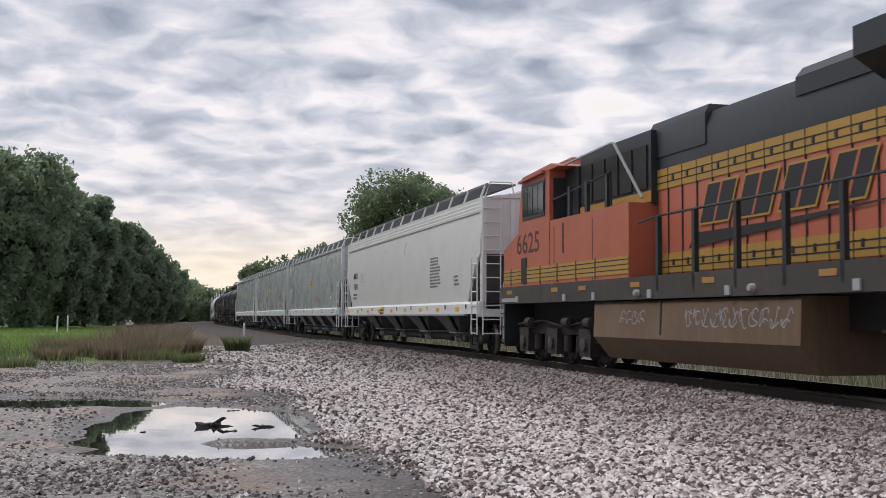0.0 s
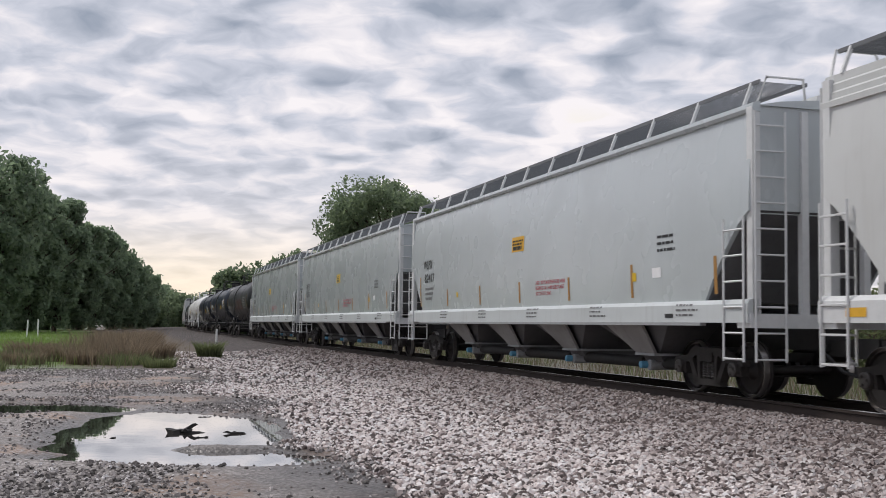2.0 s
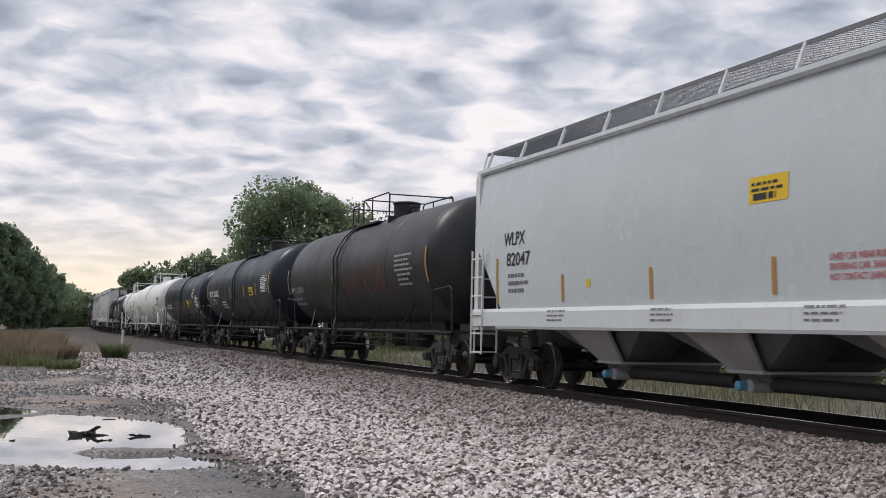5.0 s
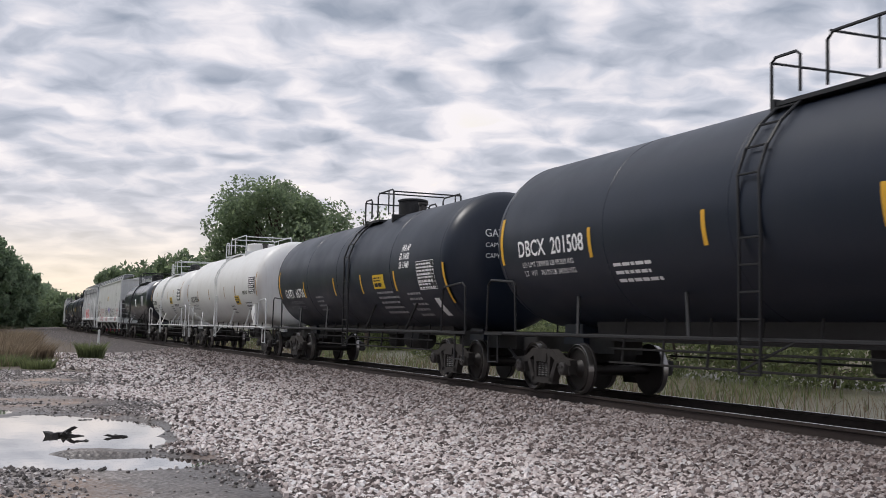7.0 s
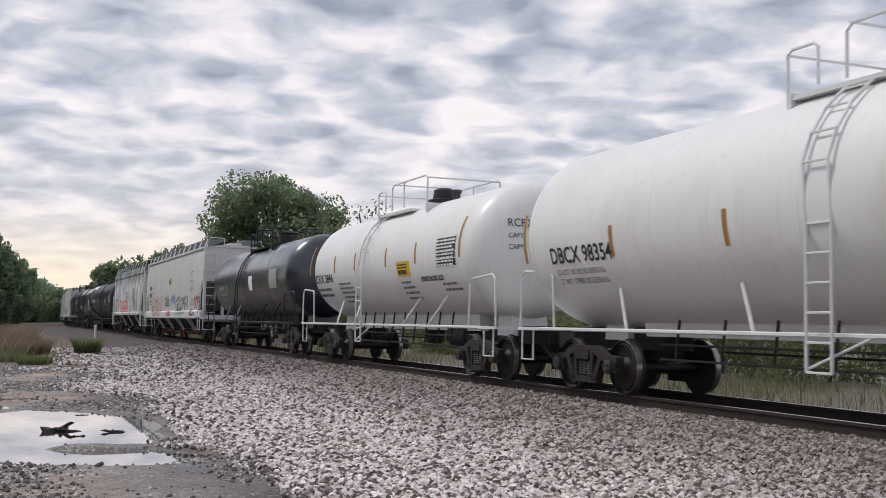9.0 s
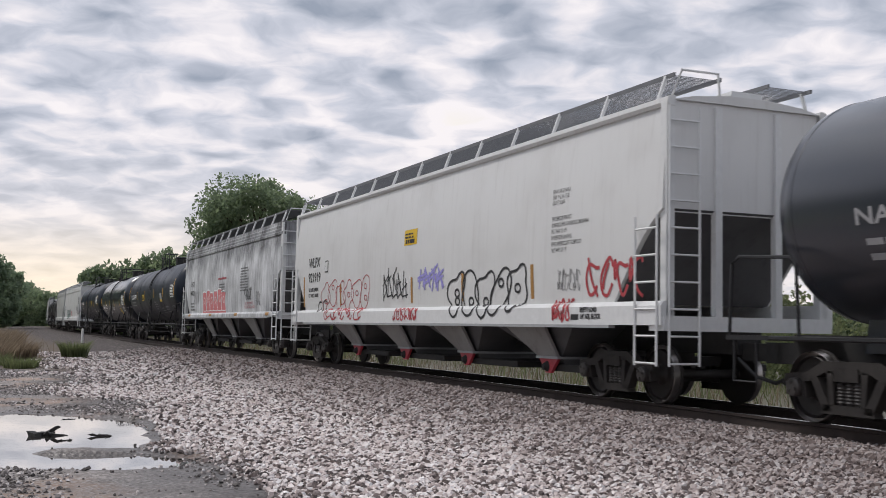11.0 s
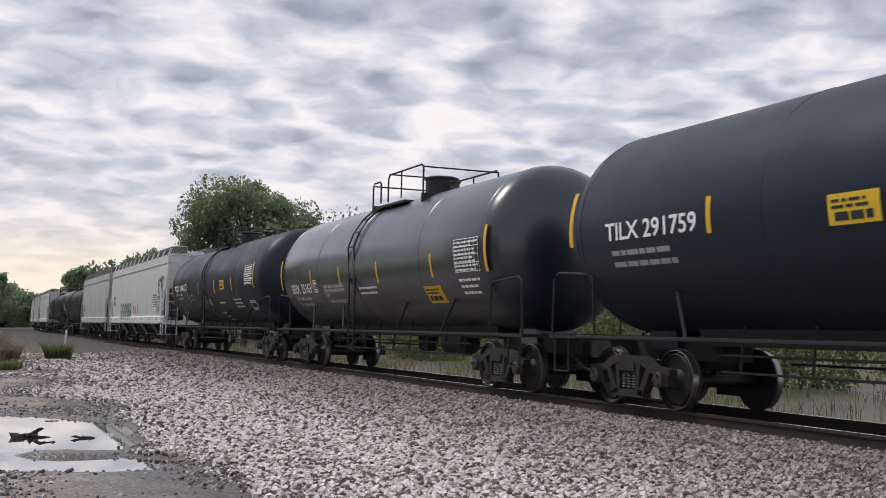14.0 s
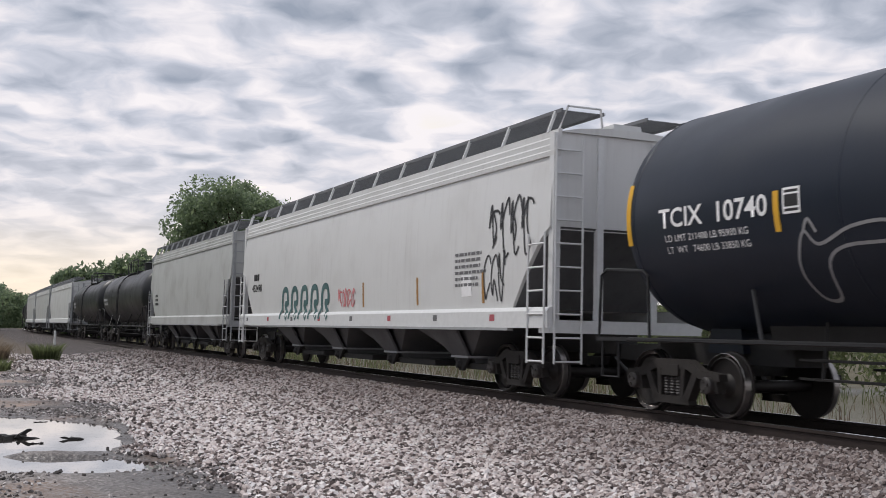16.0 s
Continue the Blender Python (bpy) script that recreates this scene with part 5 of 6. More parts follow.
# ---- the diesel locomotive ----
def locomotive(L):
    root = tagged(new("diesel_locomotive"), "orange, yellow and black diesel freight locomotive coupled cab-end to the wagons", "locomotive", "wagons of the train")
    e = L / 2 - 1.0
    flat = lambda z: -1.549
    part("frame", Geo().box(-e, -1.56, 1.48, e, 1.56, 1.92), "loco_sill", root, "grey dusty frame sill")
    part("underframe", Geo().box(-e + 0.3, -0.7, 0.95, e - 0.3, 0.7, 1.48), "under", root)
    # cab end: nose and cab
    cab = part("cab", Geo().side([(-e + 0.35, 1.92), (-e + 0.30, 2.90), (-e + 1.45, 3.28), (-e + 1.75, 4.56), (-e + 3.75, 4.66), (-e + 3.75, 1.92)], -1.55, 1.55), "orange", root)
    part("cab_roof", Geo().side([(-e + 1.68, 4.56), (-e + 1.85, 4.68), (-e + 3.9, 4.78), (-e + 4.4, 4.66)], -1.56, 1.50), "orange", cab)
    part("window_frame", Geo().box(-e + 1.86, -1.575, 3.58, -e + 3.46, -1.548, 4.44), "loco_black", cab)
    for i in range(4):
        x = -e + 1.92 + i * 0.385
        part("pane", Geo().box(x, -1.588, 3.66, x + 0.34, -1.570, 4.37), "glass", cab)
    part("window_visor", Geo().side([(-e + 1.75, 4.52), (-e + 1.80, 4.58), (-e + 3.5, 4.66), (-e + 3.5, 4.60)], -1.66, -1.5), "orange", cab)
    # solid box in black, the recess's darkness put into its colour
    part("rear_cab", Geo().box(-e + 3.75, -1.15, 1.92, -e + 4.6, 1.15, 4.64), "loco_black", root, "rear of the cab, painted black for its shaded recess")
    part("cab_door", Geo().box(-e + 3.752, -1.45, 2.9, -e + 3.80, -0.75, 4.45), "loco_black", root)
    part("air_conditioner", Geo().side([(-e + 2.1, 4.84), (-e + 2.2, 5.0), (-e + 3.3, 5.04), (-e + 3.4, 4.86)], -0.8, 0.8), "orange", root)
    part("horn", Geo().turned([(-e + 3.35, 0.03), (-e + 3.6, 0.05), (-e + 3.7, 0.10)], at=(0, -0.3, 5.08), axis="x", k=10), "steel_grey", root)
    part("nose_step", Geo().box(-e + 0.2, -1.58, 1.52, -e + 1.5, -1.555, 1.62), "steel_grey", root)
    part("cab_seam", Geo().box(-e + 3.74, -1.556, 1.95, -e + 3.765, -1.549, 3.4), "loco_black", root)
    part("door_hinge", Geo().box(-e + 4.62, -1.566, 2.6, -e + 4.66, -1.549, 3.3), "loco_black", root)
    for x in (0.6, 3.9, 5.6, 8.3, 11.2, 14.6):
        part("sill_plate", Geo().box(-e + x, -1.572, 1.72, -e + x + 0.42, -1.559, 1.82), "tan", root)
        part("sill_bracket", Geo().box(-e + x + 0.8, -1.60, 1.50, -e + x + 0.95, -1.559, 1.66), "steel_grey", root)
    # side body beside the walkway, lower than the hood
    part("side_cabinet", Geo().box(-e + 3.75, -1.55, 1.92, -e + 8.2, 1.55, 3.42), "orange", root)
    for x in (-e + 4.05, -e + 6.35):
        part("door_seam", Geo().box(x, -1.556, 1.75, x + 0.015, -1.549, 3.25), "loco_black", root)
    # dynamic brake and blower block above the cabinet
    part("equipment_block", Geo().box(-e + 4.6, -1.10, 3.42, -e + 8.3, 1.10, 4.88), "loco_black", root)
    for i in range(5):
        x = -e + 4.75 + i * 0.7
        part("louvre", Geo().box(x, -1.13, 3.72, x + 0.58, -1.098, 4.60), "under", root)
    part("yellow_band", Geo().box(-e + 4.6, -1.115, 3.44, -e + 8.3, -1.099, 3.66), "loco_yellow", root)
    # long hood in bands
    x0, x1 = -e + 8.3, e - 0.35
    part("hood", Geo().slab([(-0.95, 1.92), (-0.95, 4.1), (-0.85, 4.62), (0.85, 4.62), (0.95, 4.1), (0.95, 1.92)], x0, x1), "orange", root)
    part("hood_top", Geo().slab([(-0.965, 4.06), (-0.965, 4.62), (-0.86, 4.90), (0.86, 4.90), (0.965, 4.62), (0.965, 4.06)], x0 - 0.002, x1 + 0.01), "loco_black", root)
    part("hood_raise", Geo().slab([(-0.99, 4.3), (-0.99, 4.86), (-0.90, 5.04), (0.90, 5.04), (0.99, 4.86), (0.99, 4.3)], x0 - 0.3, x0 + 2.0), "loco_black", root)
    part("radiator", Geo().slab([(-1.45, 4.72), (-1.45, 5.14), (1.45, 5.14), (1.45, 4.72), (0.9, 4.4), (-0.9, 4.4)], x0 + 7.0, x1 - 0.3), "loco_black", root)
    part("hood_vent", Geo().slab([(-0.99, 4.6), (-0.99, 4.9), (-0.86, 5.06), (0.86, 5.06), (0.99, 4.9), (0.99, 4.6)], x0 + 4.9, x0 + 7.0), "loco_black", root)
    part("yellow_band", Geo().box(x0, -0.968, 3.66, x1, -0.951, 4.06), "loco_yellow", root)
    part("yellow_band", Geo().box(x0, -0.968, 2.0, x1, -0.951, 2.38), "loco_yellow", root)
    for z in (3.77, 3.90, 2.1, 2.22):
        part("pinstripe", Geo().box(x0, -0.972, z, x1, -0.966, z + 0.025), "ink", root)
    # yellow band along cab and cabinet
    part("yellow_band", Geo().box(-e + 0.32, -1.562, 2.0, -e + 8.2, -1.549, 2.36), "loco_yellow", root)
    for z in (2.08, 2.18, 2.28):
        part("pinstripe", Geo().box(-e + 0.32, -1.566, z, -e + 8.2, -1.560, z + 0.02), "ink", root)
    for x in (0.9, 1.95, 3.1, 4.25, 5.4, 6.5):
        part("band_gap", Geo().box(-e + x, -1.568, 1.94, -e + x + 0.06, -1.56, 2.38), "loco_sill", root)
    # black slab on the cab side, painted darkness of a step opening
    part("step_well", Geo().box(-e + 1.75, -1.57, 1.98, -e + 2.15, -1.545, 2.62), "ink", root)
    # doors of the hood
    for i in range(22):
        x = x0 + 0.45 + i * 0.58
        if x < x1 - 0.2:
            part("door_seam", Geo().box(x, -0.974, 1.75, x + 0.022, -0.955, 4.06), "ink", root)
            part("latch", Geo().box(x + 0.2, -0.985, 2.14, x + 0.26, -0.955, 2.26), "loco_black", root)
            part("latch", Geo().box(x + 0.2, -0.985, 3.8, x + 0.26, -0.955, 3.92), "loco_black", root)
    # dark slanted emblem shapes on the orange hood, no letters
    for i, w in enumerate((1.0, 1.0, 1.0, 0.9)):
        x = x0 + 1.75 + i * 1.3
        part("emblem_edge", Geo().cap([(x - 0.05, -0.9765, 2.82), (x + w + 0.04, -0.9765, 2.82), (x + w + 0.39, -0.9765, 3.58), (x + 0.30, -0.9765, 3.58)]), "loco_yellow", root)
        g = Geo().cap([(x, -0.9785, 2.86), (x + w, -0.9785, 2.86), (x + w + 0.32, -0.9785, 3.54), (x + 0.32, -0.9785, 3.54)])
        part("emblem", g, "ink", root, "dark slanted emblem block")
        g = Geo().cap([(x + 0.48, -0.982, 2.86), (x + 0.55, -0.982, 2.86), (x + 0.85, -0.982, 3.54), (x + 0.78, -0.982, 3.54)])
        part("emblem_slit", g, "orange", root)
    g = Geo().cap([(x0 + 1.3, -0.979, 2.42), (x0 + 4.2, -0.979, 2.58), (x0 + 7.6, -0.979, 2.80), (x0 + 4.2, -0.979, 2.70), (x0 + 1.55, -0.979, 2.70)])
    part("emblem", g, "ink", root, "long dark tapering swoosh")
    lettering(root, "6625", flat, -e + 1.35, 2.74, 0.52, "loco_number", 0.78, 0, 0.004, heavy=0.008, width=1.7)
    # walkway handrails with broad dark posts
    xs_ = [x0 + 1.15 + i * 1.42 for i in range(9)]
    for x in xs_:
        part("handrail_post", Geo().box(x - 0.05, -1.56, 1.62, x + 0.05, -1.47, 3.02), "loco_black", root)
    part("handrail", Geo().tube([(x0 + 0.3, -1.52, 2.98), (x0 + 1.15, -1.52, 3.04), (x1, -1.52, 3.04)], 0.024, 6), "loco_black", root)
    part("handrail", Geo().tube([(-e + 3.8, -1.50, 3.90), (-e + 7.2, -1.50, 4.15), (-e + 7.2, -1.48, 3.42)], 0.026, 6), "loco_black", root)
    part("handrail", Geo().tube([(-e + 3.9, -1.30, 4.72), (-e + 7.1, -1.42, 4.78), (-e + 7.3, -1.46, 4.74), (-e + 8.3, -1.3, 3.5)], 0.032, 6), "steel_grey", root)
    for x in (-e + 4.9, -e + 5.9, -e + 7.0):
        part("handrail_post", Geo().box(x, -1.54, 3.4, x + 0.12, -1.46, 4.1), "loco_black", root)
    # fuel tank with bevelled lower edge
    part("fuel_tank", Geo().slab([(-1.42, 1.46), (-1.50, 1.40), (-1.53, 0.72), (-1.16, 0.28), (1.16, 0.28), (1.53, 0.72), (1.50, 1.40), (1.42, 1.46)], -4.3, 3.4), "fuel", root, "mud-brown fuel tank with scrawled chalk lines")
    part("tank_strap", Geo().slab([(-1.515, 1.42), (-1.535, 0.81), (-1.11, 0.34), (-1.05, 0.36), (-1.48, 0.84), (-1.46, 1.42)], -1.17, -1.11), "under", root)
    tank_side = lambda z: -1.50 - 0.04 * (1.4 - z)
    stroke(root, "chalk_scrawl", tank_side, scrawl(-0.2, 0.98, 3.4, 0.3, 11, 3), 0.022, "pale_ink")
    stroke(root, "chalk_scrawl", tank_side, scrawl(-3.0, 1.0, 1.2, 0.26, 4, 4), 0.018, "pale_ink")
    part("filler", Geo().turned([(-1.45, 0.07), (-1.62, 0.07), (-1.66, 0.05)], at=(-2.0, 0, 1.6), k=12), "steel_grey", root)
    part("filler", Geo().turned([(-1.45, 0.07), (-1.62, 0.07), (-1.66, 0.05)], at=(2.2, 0, 1.6), k=12), "steel_grey", root)
    for s in (-1, 1):
        b = part("bogie", Geo().box(-2.7, -0.6, 0.5, 2.7, 0.6, 0.9), "bogie", root, "three-axle grimy bogie")
        b.matrix_basis = pose(s * (L / 2 - 4.2), 0, 0)
        for y in (-1, 1):
            part("side_frame", Geo().side([(-2.6, 0.55), (-2.6, 0.85), (-1.2, 0.98), (1.2, 0.98), (2.6, 0.85), (2.6, 0.55), (2.1, 0.52), (1.8, 0.72), (0.5, 0.72), (0.3, 0.52), (-0.3, 0.52), (-0.5, 0.72), (-1.8, 0.72), (-2.1, 0.52)], y * 0.98, y * 1.16), "bogie", b)
            for dx in (-2.05, 0, 2.05):
                part("axle_box", Geo().side([(dx - 0.3, 0.25), (dx + 0.3, 0.25), (dx + 0.36, 0.86), (dx - 0.36, 0.86)], y * 1.0, y * 1.28), "bogie", b)
                part("journal", Geo().turned([(y * 1.2, 0.16), (y * 1.34, 0.15), (y * 1.36, 0.02)], at=(dx, 0, 0.52), k=14), "cap", b)
            for dx in (-1.4, -0.65, 0.65, 1.4):
                part("spring", Geo().turned([(0.32, 0.1), (0.4, 0.12), (0.5, 0.1), (0.6, 0.12), (0.7, 0.1)], at=(dx, y * 1.1, 0), axis="z", k=10), "bogie", b)
            for dx in (-1.7, 0.9, 2.2):
                part("brake_cylinder", Geo().turned([(dx, 0.05), (dx + 0.04, 0.13), (dx + 0.36, 0.13), (dx + 0.4, 0.05)], at=(0, y * 1.3, 1.0), axis="x", k=12), "bogie", b)
            part("brake_pipe", Geo().tube([(-2.5, y * 1.28, 0.95), (-0.6, y * 1.28, 1.05), (0.8, y * 1.28, 0.9), (2.4, y * 1.28, 1.08)], 0.025, 5), "bogie", b)
        for dx in (-2.05, 0, 2.05):
            wheelset(b, dx, 0.533, "loco")
        coupler(root, s * L / 2, s)
        part("pilot", Geo().side([(s * (e - 0.1), 0.35), (s * e, 0.35), (s * e, 1.92), (s * (e - 0.1), 1.92)], -1.45, 1.45), "loco_black", root)
    g = Geo().tube([(-e - 0.05, -1.45, 0.45), (-e - 0.05, -1.45, 2.0), (-e + 0.3, -1.45, 2.35)], 0.022, 6).tube([(-e - 0.05, -1.2, 0.45), (-e - 0.05, -1.2, 1.75)], 0.022, 6)
    part("step_rail", g, "steel_white", root)
    for z in (0.5, 0.85, 1.2):
        part("step", Geo().box(-e - 0.12, -1.5, z, -e + 0.2, -1.15, z + 0.04), "loco_black", root)
    return root


# ---- the train: where each wagon starts, up the line ----
SPEED = 19.5
ENDS = [8.6, 31.9, 55.5, 77.6, 100.3, 123.2, 141.2, 160.15, 178.8, 197.45, 213.2, 229.8, 252.0, 272.1, 292.7, 310.4, 329.9, 353.0, 372.0, 391.0, 410.0, 432.0, 454.0, 476.0, 495.0]
train = []


def join(made, i):
    train.append((made, (ENDS[i] + ENDS[i + 1]) / 2))


def mid(i):
    return (ENDS[i] + ENDS[i + 1]) / 2


def length(i):
    return ENDS[i + 1] - ENDS[i]


join(locomotive(length(0)), 0)

# 1: white ribbed hopper
w, sd, e = hopper(length(1), "white_hopper", "clean white covered hopper with a ribbed top edge", "ribbed", 4, "steel_white")
c = mid(1)
lettering(w, "MBKX", sd, c - 52.84, 2.84, 0.27, "ink", width=1.09)
lettering(w, "175141", sd, c - 52.84, 2.36, 0.27, "ink", width=1.09)
bars(w, "stencil_block", sd, c - 52.84, 2.08, 0.95, 2, 0.16, "grey_ink", 0.5, seed=2)
bars(w, "stencil_block", sd, c - 38.6, 3.05, 1.4, 10, 0.105, "grey_ink", 0.5, seed=3)
bars(w, "stencil_block", sd, c - 35.6, 2.35, 0.6, 3, 0.12, "grey_ink", 0.5, seed=4)
patch(w, "notice", sd, c - 51.0, 2.66, 0.28, 0.34, "ink")
patch(w, "notice", sd, c - 50.97, 2.69, 0.22, 0.28, "white_hopper", 0.010)
for i in range(9):
    patch(w, "reflector", sd, -e + 0.6 + i * 2.35, 1.30, 0.42, 0.12, "yellow", label="yellow reflective stripe")
    patch(w, "sill_mark", sd, -e + 1.7 + i * 2.35, 1.36, 0.14, 0.14, "ink" if i % 3 else "placard")
patch(w, "placard", sd, c - 46.6, 1.30, 0.85, 0.28, "placard")
bars(w, "placard_print", sd, c - 46.55, 1.36, 0.74, 2, 0.12, "ink", 0.5, 0.011, seed=5)
join(w, 1)

# 2, 3, 4: pale green-grey plastic-pellet hoppers
for i, mark in ((2, "82417"), (3, "82347"), (4, "82047")):
    w, sd, e = hopper(length(i), "pale_green", "pale green-grey covered hopper with smooth bulging sides", "smooth", 4, "steel_white")
    x_at = lambda s: (ENDS[i + 1] - 123.2 + s)
    c = mid(i)
    put = lambda s: c - x_at(s)
    lettering(w, "WLPX", sd, put(120.72), 2.86, 0.27, "ink", width=0.98)
    lettering(w, mark, sd, put(120.58), 2.44, 0.27, "ink", width=1.1)
    bars(w, "stencil_block", sd, put(120.5), 2.20, 0.95, 3, 0.15, "grey_ink", 0.5, seed=i)
    patch(w, "reflector", sd, put(121.1), 1.70, 0.10, 0.92, "tan", k=6, label="tall dusty orange stripe")
    for k in range(6):
        patch(w, "reflector", sd, put(118.16 - 3.02 * k), 1.68, 0.10, 0.50 + 0.12 * (k > 3), "tan", label="dusty orange stripe")
    patch(w, "placard", sd, put(112.6), 2.92, 0.83, 0.36, "placard" if i > 2 else "yellow", label="yellow notice placard")
    bars(w, "placard_print", sd, put(112.54), 3.16, 0.70, 2, 0.08, "ink", 0.5, 0.011, seed=i)
    bars(w, "placard_print", sd, put(112.5), 2.96, 0.62, 1, 0.15, "ink", 0.6, 0.011, seed=i + 4)
    for k, (txt, wd) in enumerate((("LINED CAR WEAR RUBBER SHOES WHEN", 1.75), ("ENTERING CAR. SHARP OBJECTS MUST", 1.72), ("NOT CONTACT LINING", 0.95))):
        lettering(w, txt, sd, put(111.0), 2.08 - 0.125 * k, 0.085, "red_ink", width=wd, heavy=0.002)
    bars(w, "stencil_block", sd, put(105.0), 2.72, 0.7, 3, 0.12, "ink", 0.4, seed=i + 9)
    patch(w, "notice", sd, put(105.2), 2.02, 0.34, 0.18, "white_ink")
    patch(w, "notice", sd, put(106.0), 1.98, 0.16, 0.16, "placard")
    patch(w, "notice", sd, put(117.2), 1.92, 0.14, 0.14, "placard")
    for k in range(5):
        bars(w, "sill_print", sd, put(118.6 - 3.6 * k), 1.50, 0.75, 3, 0.085, "grey_ink", 0.35, seed=k)
    # no hole: the slot's darkness is a flat black patch
    patch(w, "sill_slot", sd, put(104.6), 1.30, 0.3, 0.07, "ink")
    join(w, i)

# 5, 6, 7: black tank wagons
w, sd, h = tank(length(5), "brown_tank", "sooty black tank wagon with a faint rust-red scrawl", lx=-1.2)
c = mid(5)
tank_marks(w, sd, c, "pale_ink", "pale_ink", "tan", "UTLX 67031", (139.6, 137.7), 2.3, 0.2, (133.8,), (139.9, 125.2), lines=((127.6, 126.2, 3.0, 4), (127.4, 126.3, 2.5, 3)), seed=3)
stroke(w, "spray_scrawl", sd, scrawl(-0.6, 2.15, 4.4, 0.75, 9, 8), 0.05, "rust_spray", label="faint rust-red scrawl")
join(w, 5)
w, sd, h = tank(length(6), "black_tank", "black tank wagon with white reporting marks", ins=(0.72, 1.25), lx=-0.3)
tank_marks(w, sd, mid(6), "white_ink", "white_ink", "yellow", "DBCX  201508", (157.9, 155.4), 2.52, 0.30, (155.2, 152.0, 148.6, 146.0), (158.6, 143.4), (147.4, 146.6), 2.4, (144.9, 143.7), 2.5, ((154.6, 153.2, 2.2, 3),), 5, loads=("LD LMT 209900 LB 95200 KG", "LT  WT   76100 LB 34500 KG"), head=("DBCX 201508", "CAPY", "CAPY"), tpz=2.38)
join(w, 6)
w, sd, h = tank(length(7), "black_tank", "black tank wagon with a white data table", 1.60, 2.71, ins=(0.95, 0.95), lx=0.57, deck=2.4, man=0.38)
c = mid(7)
tank_marks(w, sd, c, "white_ink", "pale_ink", "yellow", "GATX  66756", (176.2, 173.8), 2.08, 0.28, (173.7, 170.33, 167.74, 165.03), (176.87,), (166.7, 165.83), 2.15, (163.4, 162.3), 2.05, ((172.6, 171.7, 2.02, 4), (166.6, 165.0, 2.02, 5), (164.4, 163.4, 1.95, 5)), 7, ((162.8, 162.5, 1.45, 0.4, "white_ink"),), loads=("LD LMT 210300 LB 95400 KG", "LT  WT   75000 LB 34000 KG"), head=("GATX 66756", "CAPY", "CAPY"), tpz=2.06)
patch(w, "reflector", sd, c - 161.8, 1.72, 0.11, 0.90, "yellow", k=8, label="tall yellow reflective stripe")
lettering(w, "FRA AP", sd, c - 164.5, 3.02, 0.16, "white_ink", 0.8, 0.2)
lettering(w, "SR 13450", sd, c - 164.6, 2.81, 0.16, "white_ink", 0.8, 0.2)
lettering(w, "SR 13449", sd, c - 164.6, 2.60, 0.16, "white_ink", 0.8, 0.2)
join(w, 7)

# 8, 9: white acid tank wagons
w, sd, h = tank(length(8), "white_tank", "long white tank wagon stencilled for formic acid", 1.65, 2.76, "steel_white", "white", "steel_white", (0.55, 1.2), -0.48, "white_tank", deck=3.35, lead=1.3, man=0.46)
c = mid(8)
tank_marks(w, sd, c, "ink", "grey_ink", "tan", "DBCX 98354", (195.48, 193.4), 2.22, 0.28, (193.37, 190.41, 186.73, 184.46), (196.4, 180.46), (184.7, 183.8), 1.98, (181.89, 180.7), 2.35, ((186.0, 185.2, 1.9, 3), (182.9, 181.6, 2.0, 3)), 9, loads=("LD LMT 185100 LBS 83950 KG", "LT WT   77900 LBS 35350 KG"), head=("DBCX 98354", "CAPY", "CAPY"))
lettering(w, "FORMIC ACID", sd, c - 183.02, 2.36, 0.14, "ink", width=0.92)
part("hazard_diamond", Geo().side([(c - 181.3, 1.62), (c - 181.05, 1.95), (c - 180.8, 1.62), (c - 181.05, 1.29)], -1.60, -1.585), "white_ink", w, "white hazard diamond on a bracket")
part("placard_bracket", Geo().side([(c - 181.1, 1.15), (c - 180.7, 1.15), (c - 180.75, 1.95), (c - 180.95, 1.95)], -1.58, -1.52), "white_tank", w)
join(w, 8)
w, sd, h = tank(length(9), "white_tank", "short white tank wagon with rust at its top fittings", 1.48, 2.74, "steel_white", "valves", "steel_white", (1.2, 1.3), -1.08, "white_tank")
c = mid(9)
tank_marks(w, sd, c, "ink", "grey_ink", "tan", "RCRX 2846", (211.5, 209.45), 2.30, 0.25, (209.22, 207.29, 204.7, 202.57), (211.8, 199.9), (203.9, 203.0), 2.28, (201.24, 200.1), 2.4, ((209.0, 207.4, 2.2, 5), (203.8, 202.9, 2.1, 4), (201.2, 200.2, 2.0, 2)), 11, head=("RCRX 2846", "CAPY", "CAPY"), tpz=2.55)
lettering(w, "HYDROCHLORIC ACID", sd, c - 202.4, 2.12, 0.11, "ink", width=1.4)
join(w, 9)

# 10: short black tank
w, sd, h = tank(length(10), "glossy_tank", "short glossy black tank wagon behind the white ones", 1.46, 2.72)
tank_marks(w, sd, mid(10), "pale_ink", "pale_ink", "yellow", "NATX 1123", (227.0, 225.0), 2.4, 0.2, (), (), seed=13, notice=((221.0, 220.4, 2.3, 0.55, "white_ink"), (217.6, 216.5, 2.3, 0.7, "pale_ink")))
join(w, 10)

# 11: white hopper with sprayed tags
w, sd, e = hopper(length(11), "cream_hopper", "off-white covered hopper with red, black and violet spray tags", "smooth", 4, "steel_white", "red")
c = mid(11)
lettering(w, "WLPX", sd, c - 249.44, 2.86, 0.29, "ink", width=1.17)
lettering(w, "921919", sd, c - 249.44, 2.42, 0.28, "ink", width=1.25)
lettering(w, "LD LMT 218500", sd, c - 249.4, 2.14, 0.10, "ink", width=1.0)
lettering(w, "LT  WT  67500", sd, c - 249.4, 1.97, 0.10, "ink", width=1.0)
patch(w, "notice", sd, c - 247.75, 2.66, 0.30, 0.34, "ink")
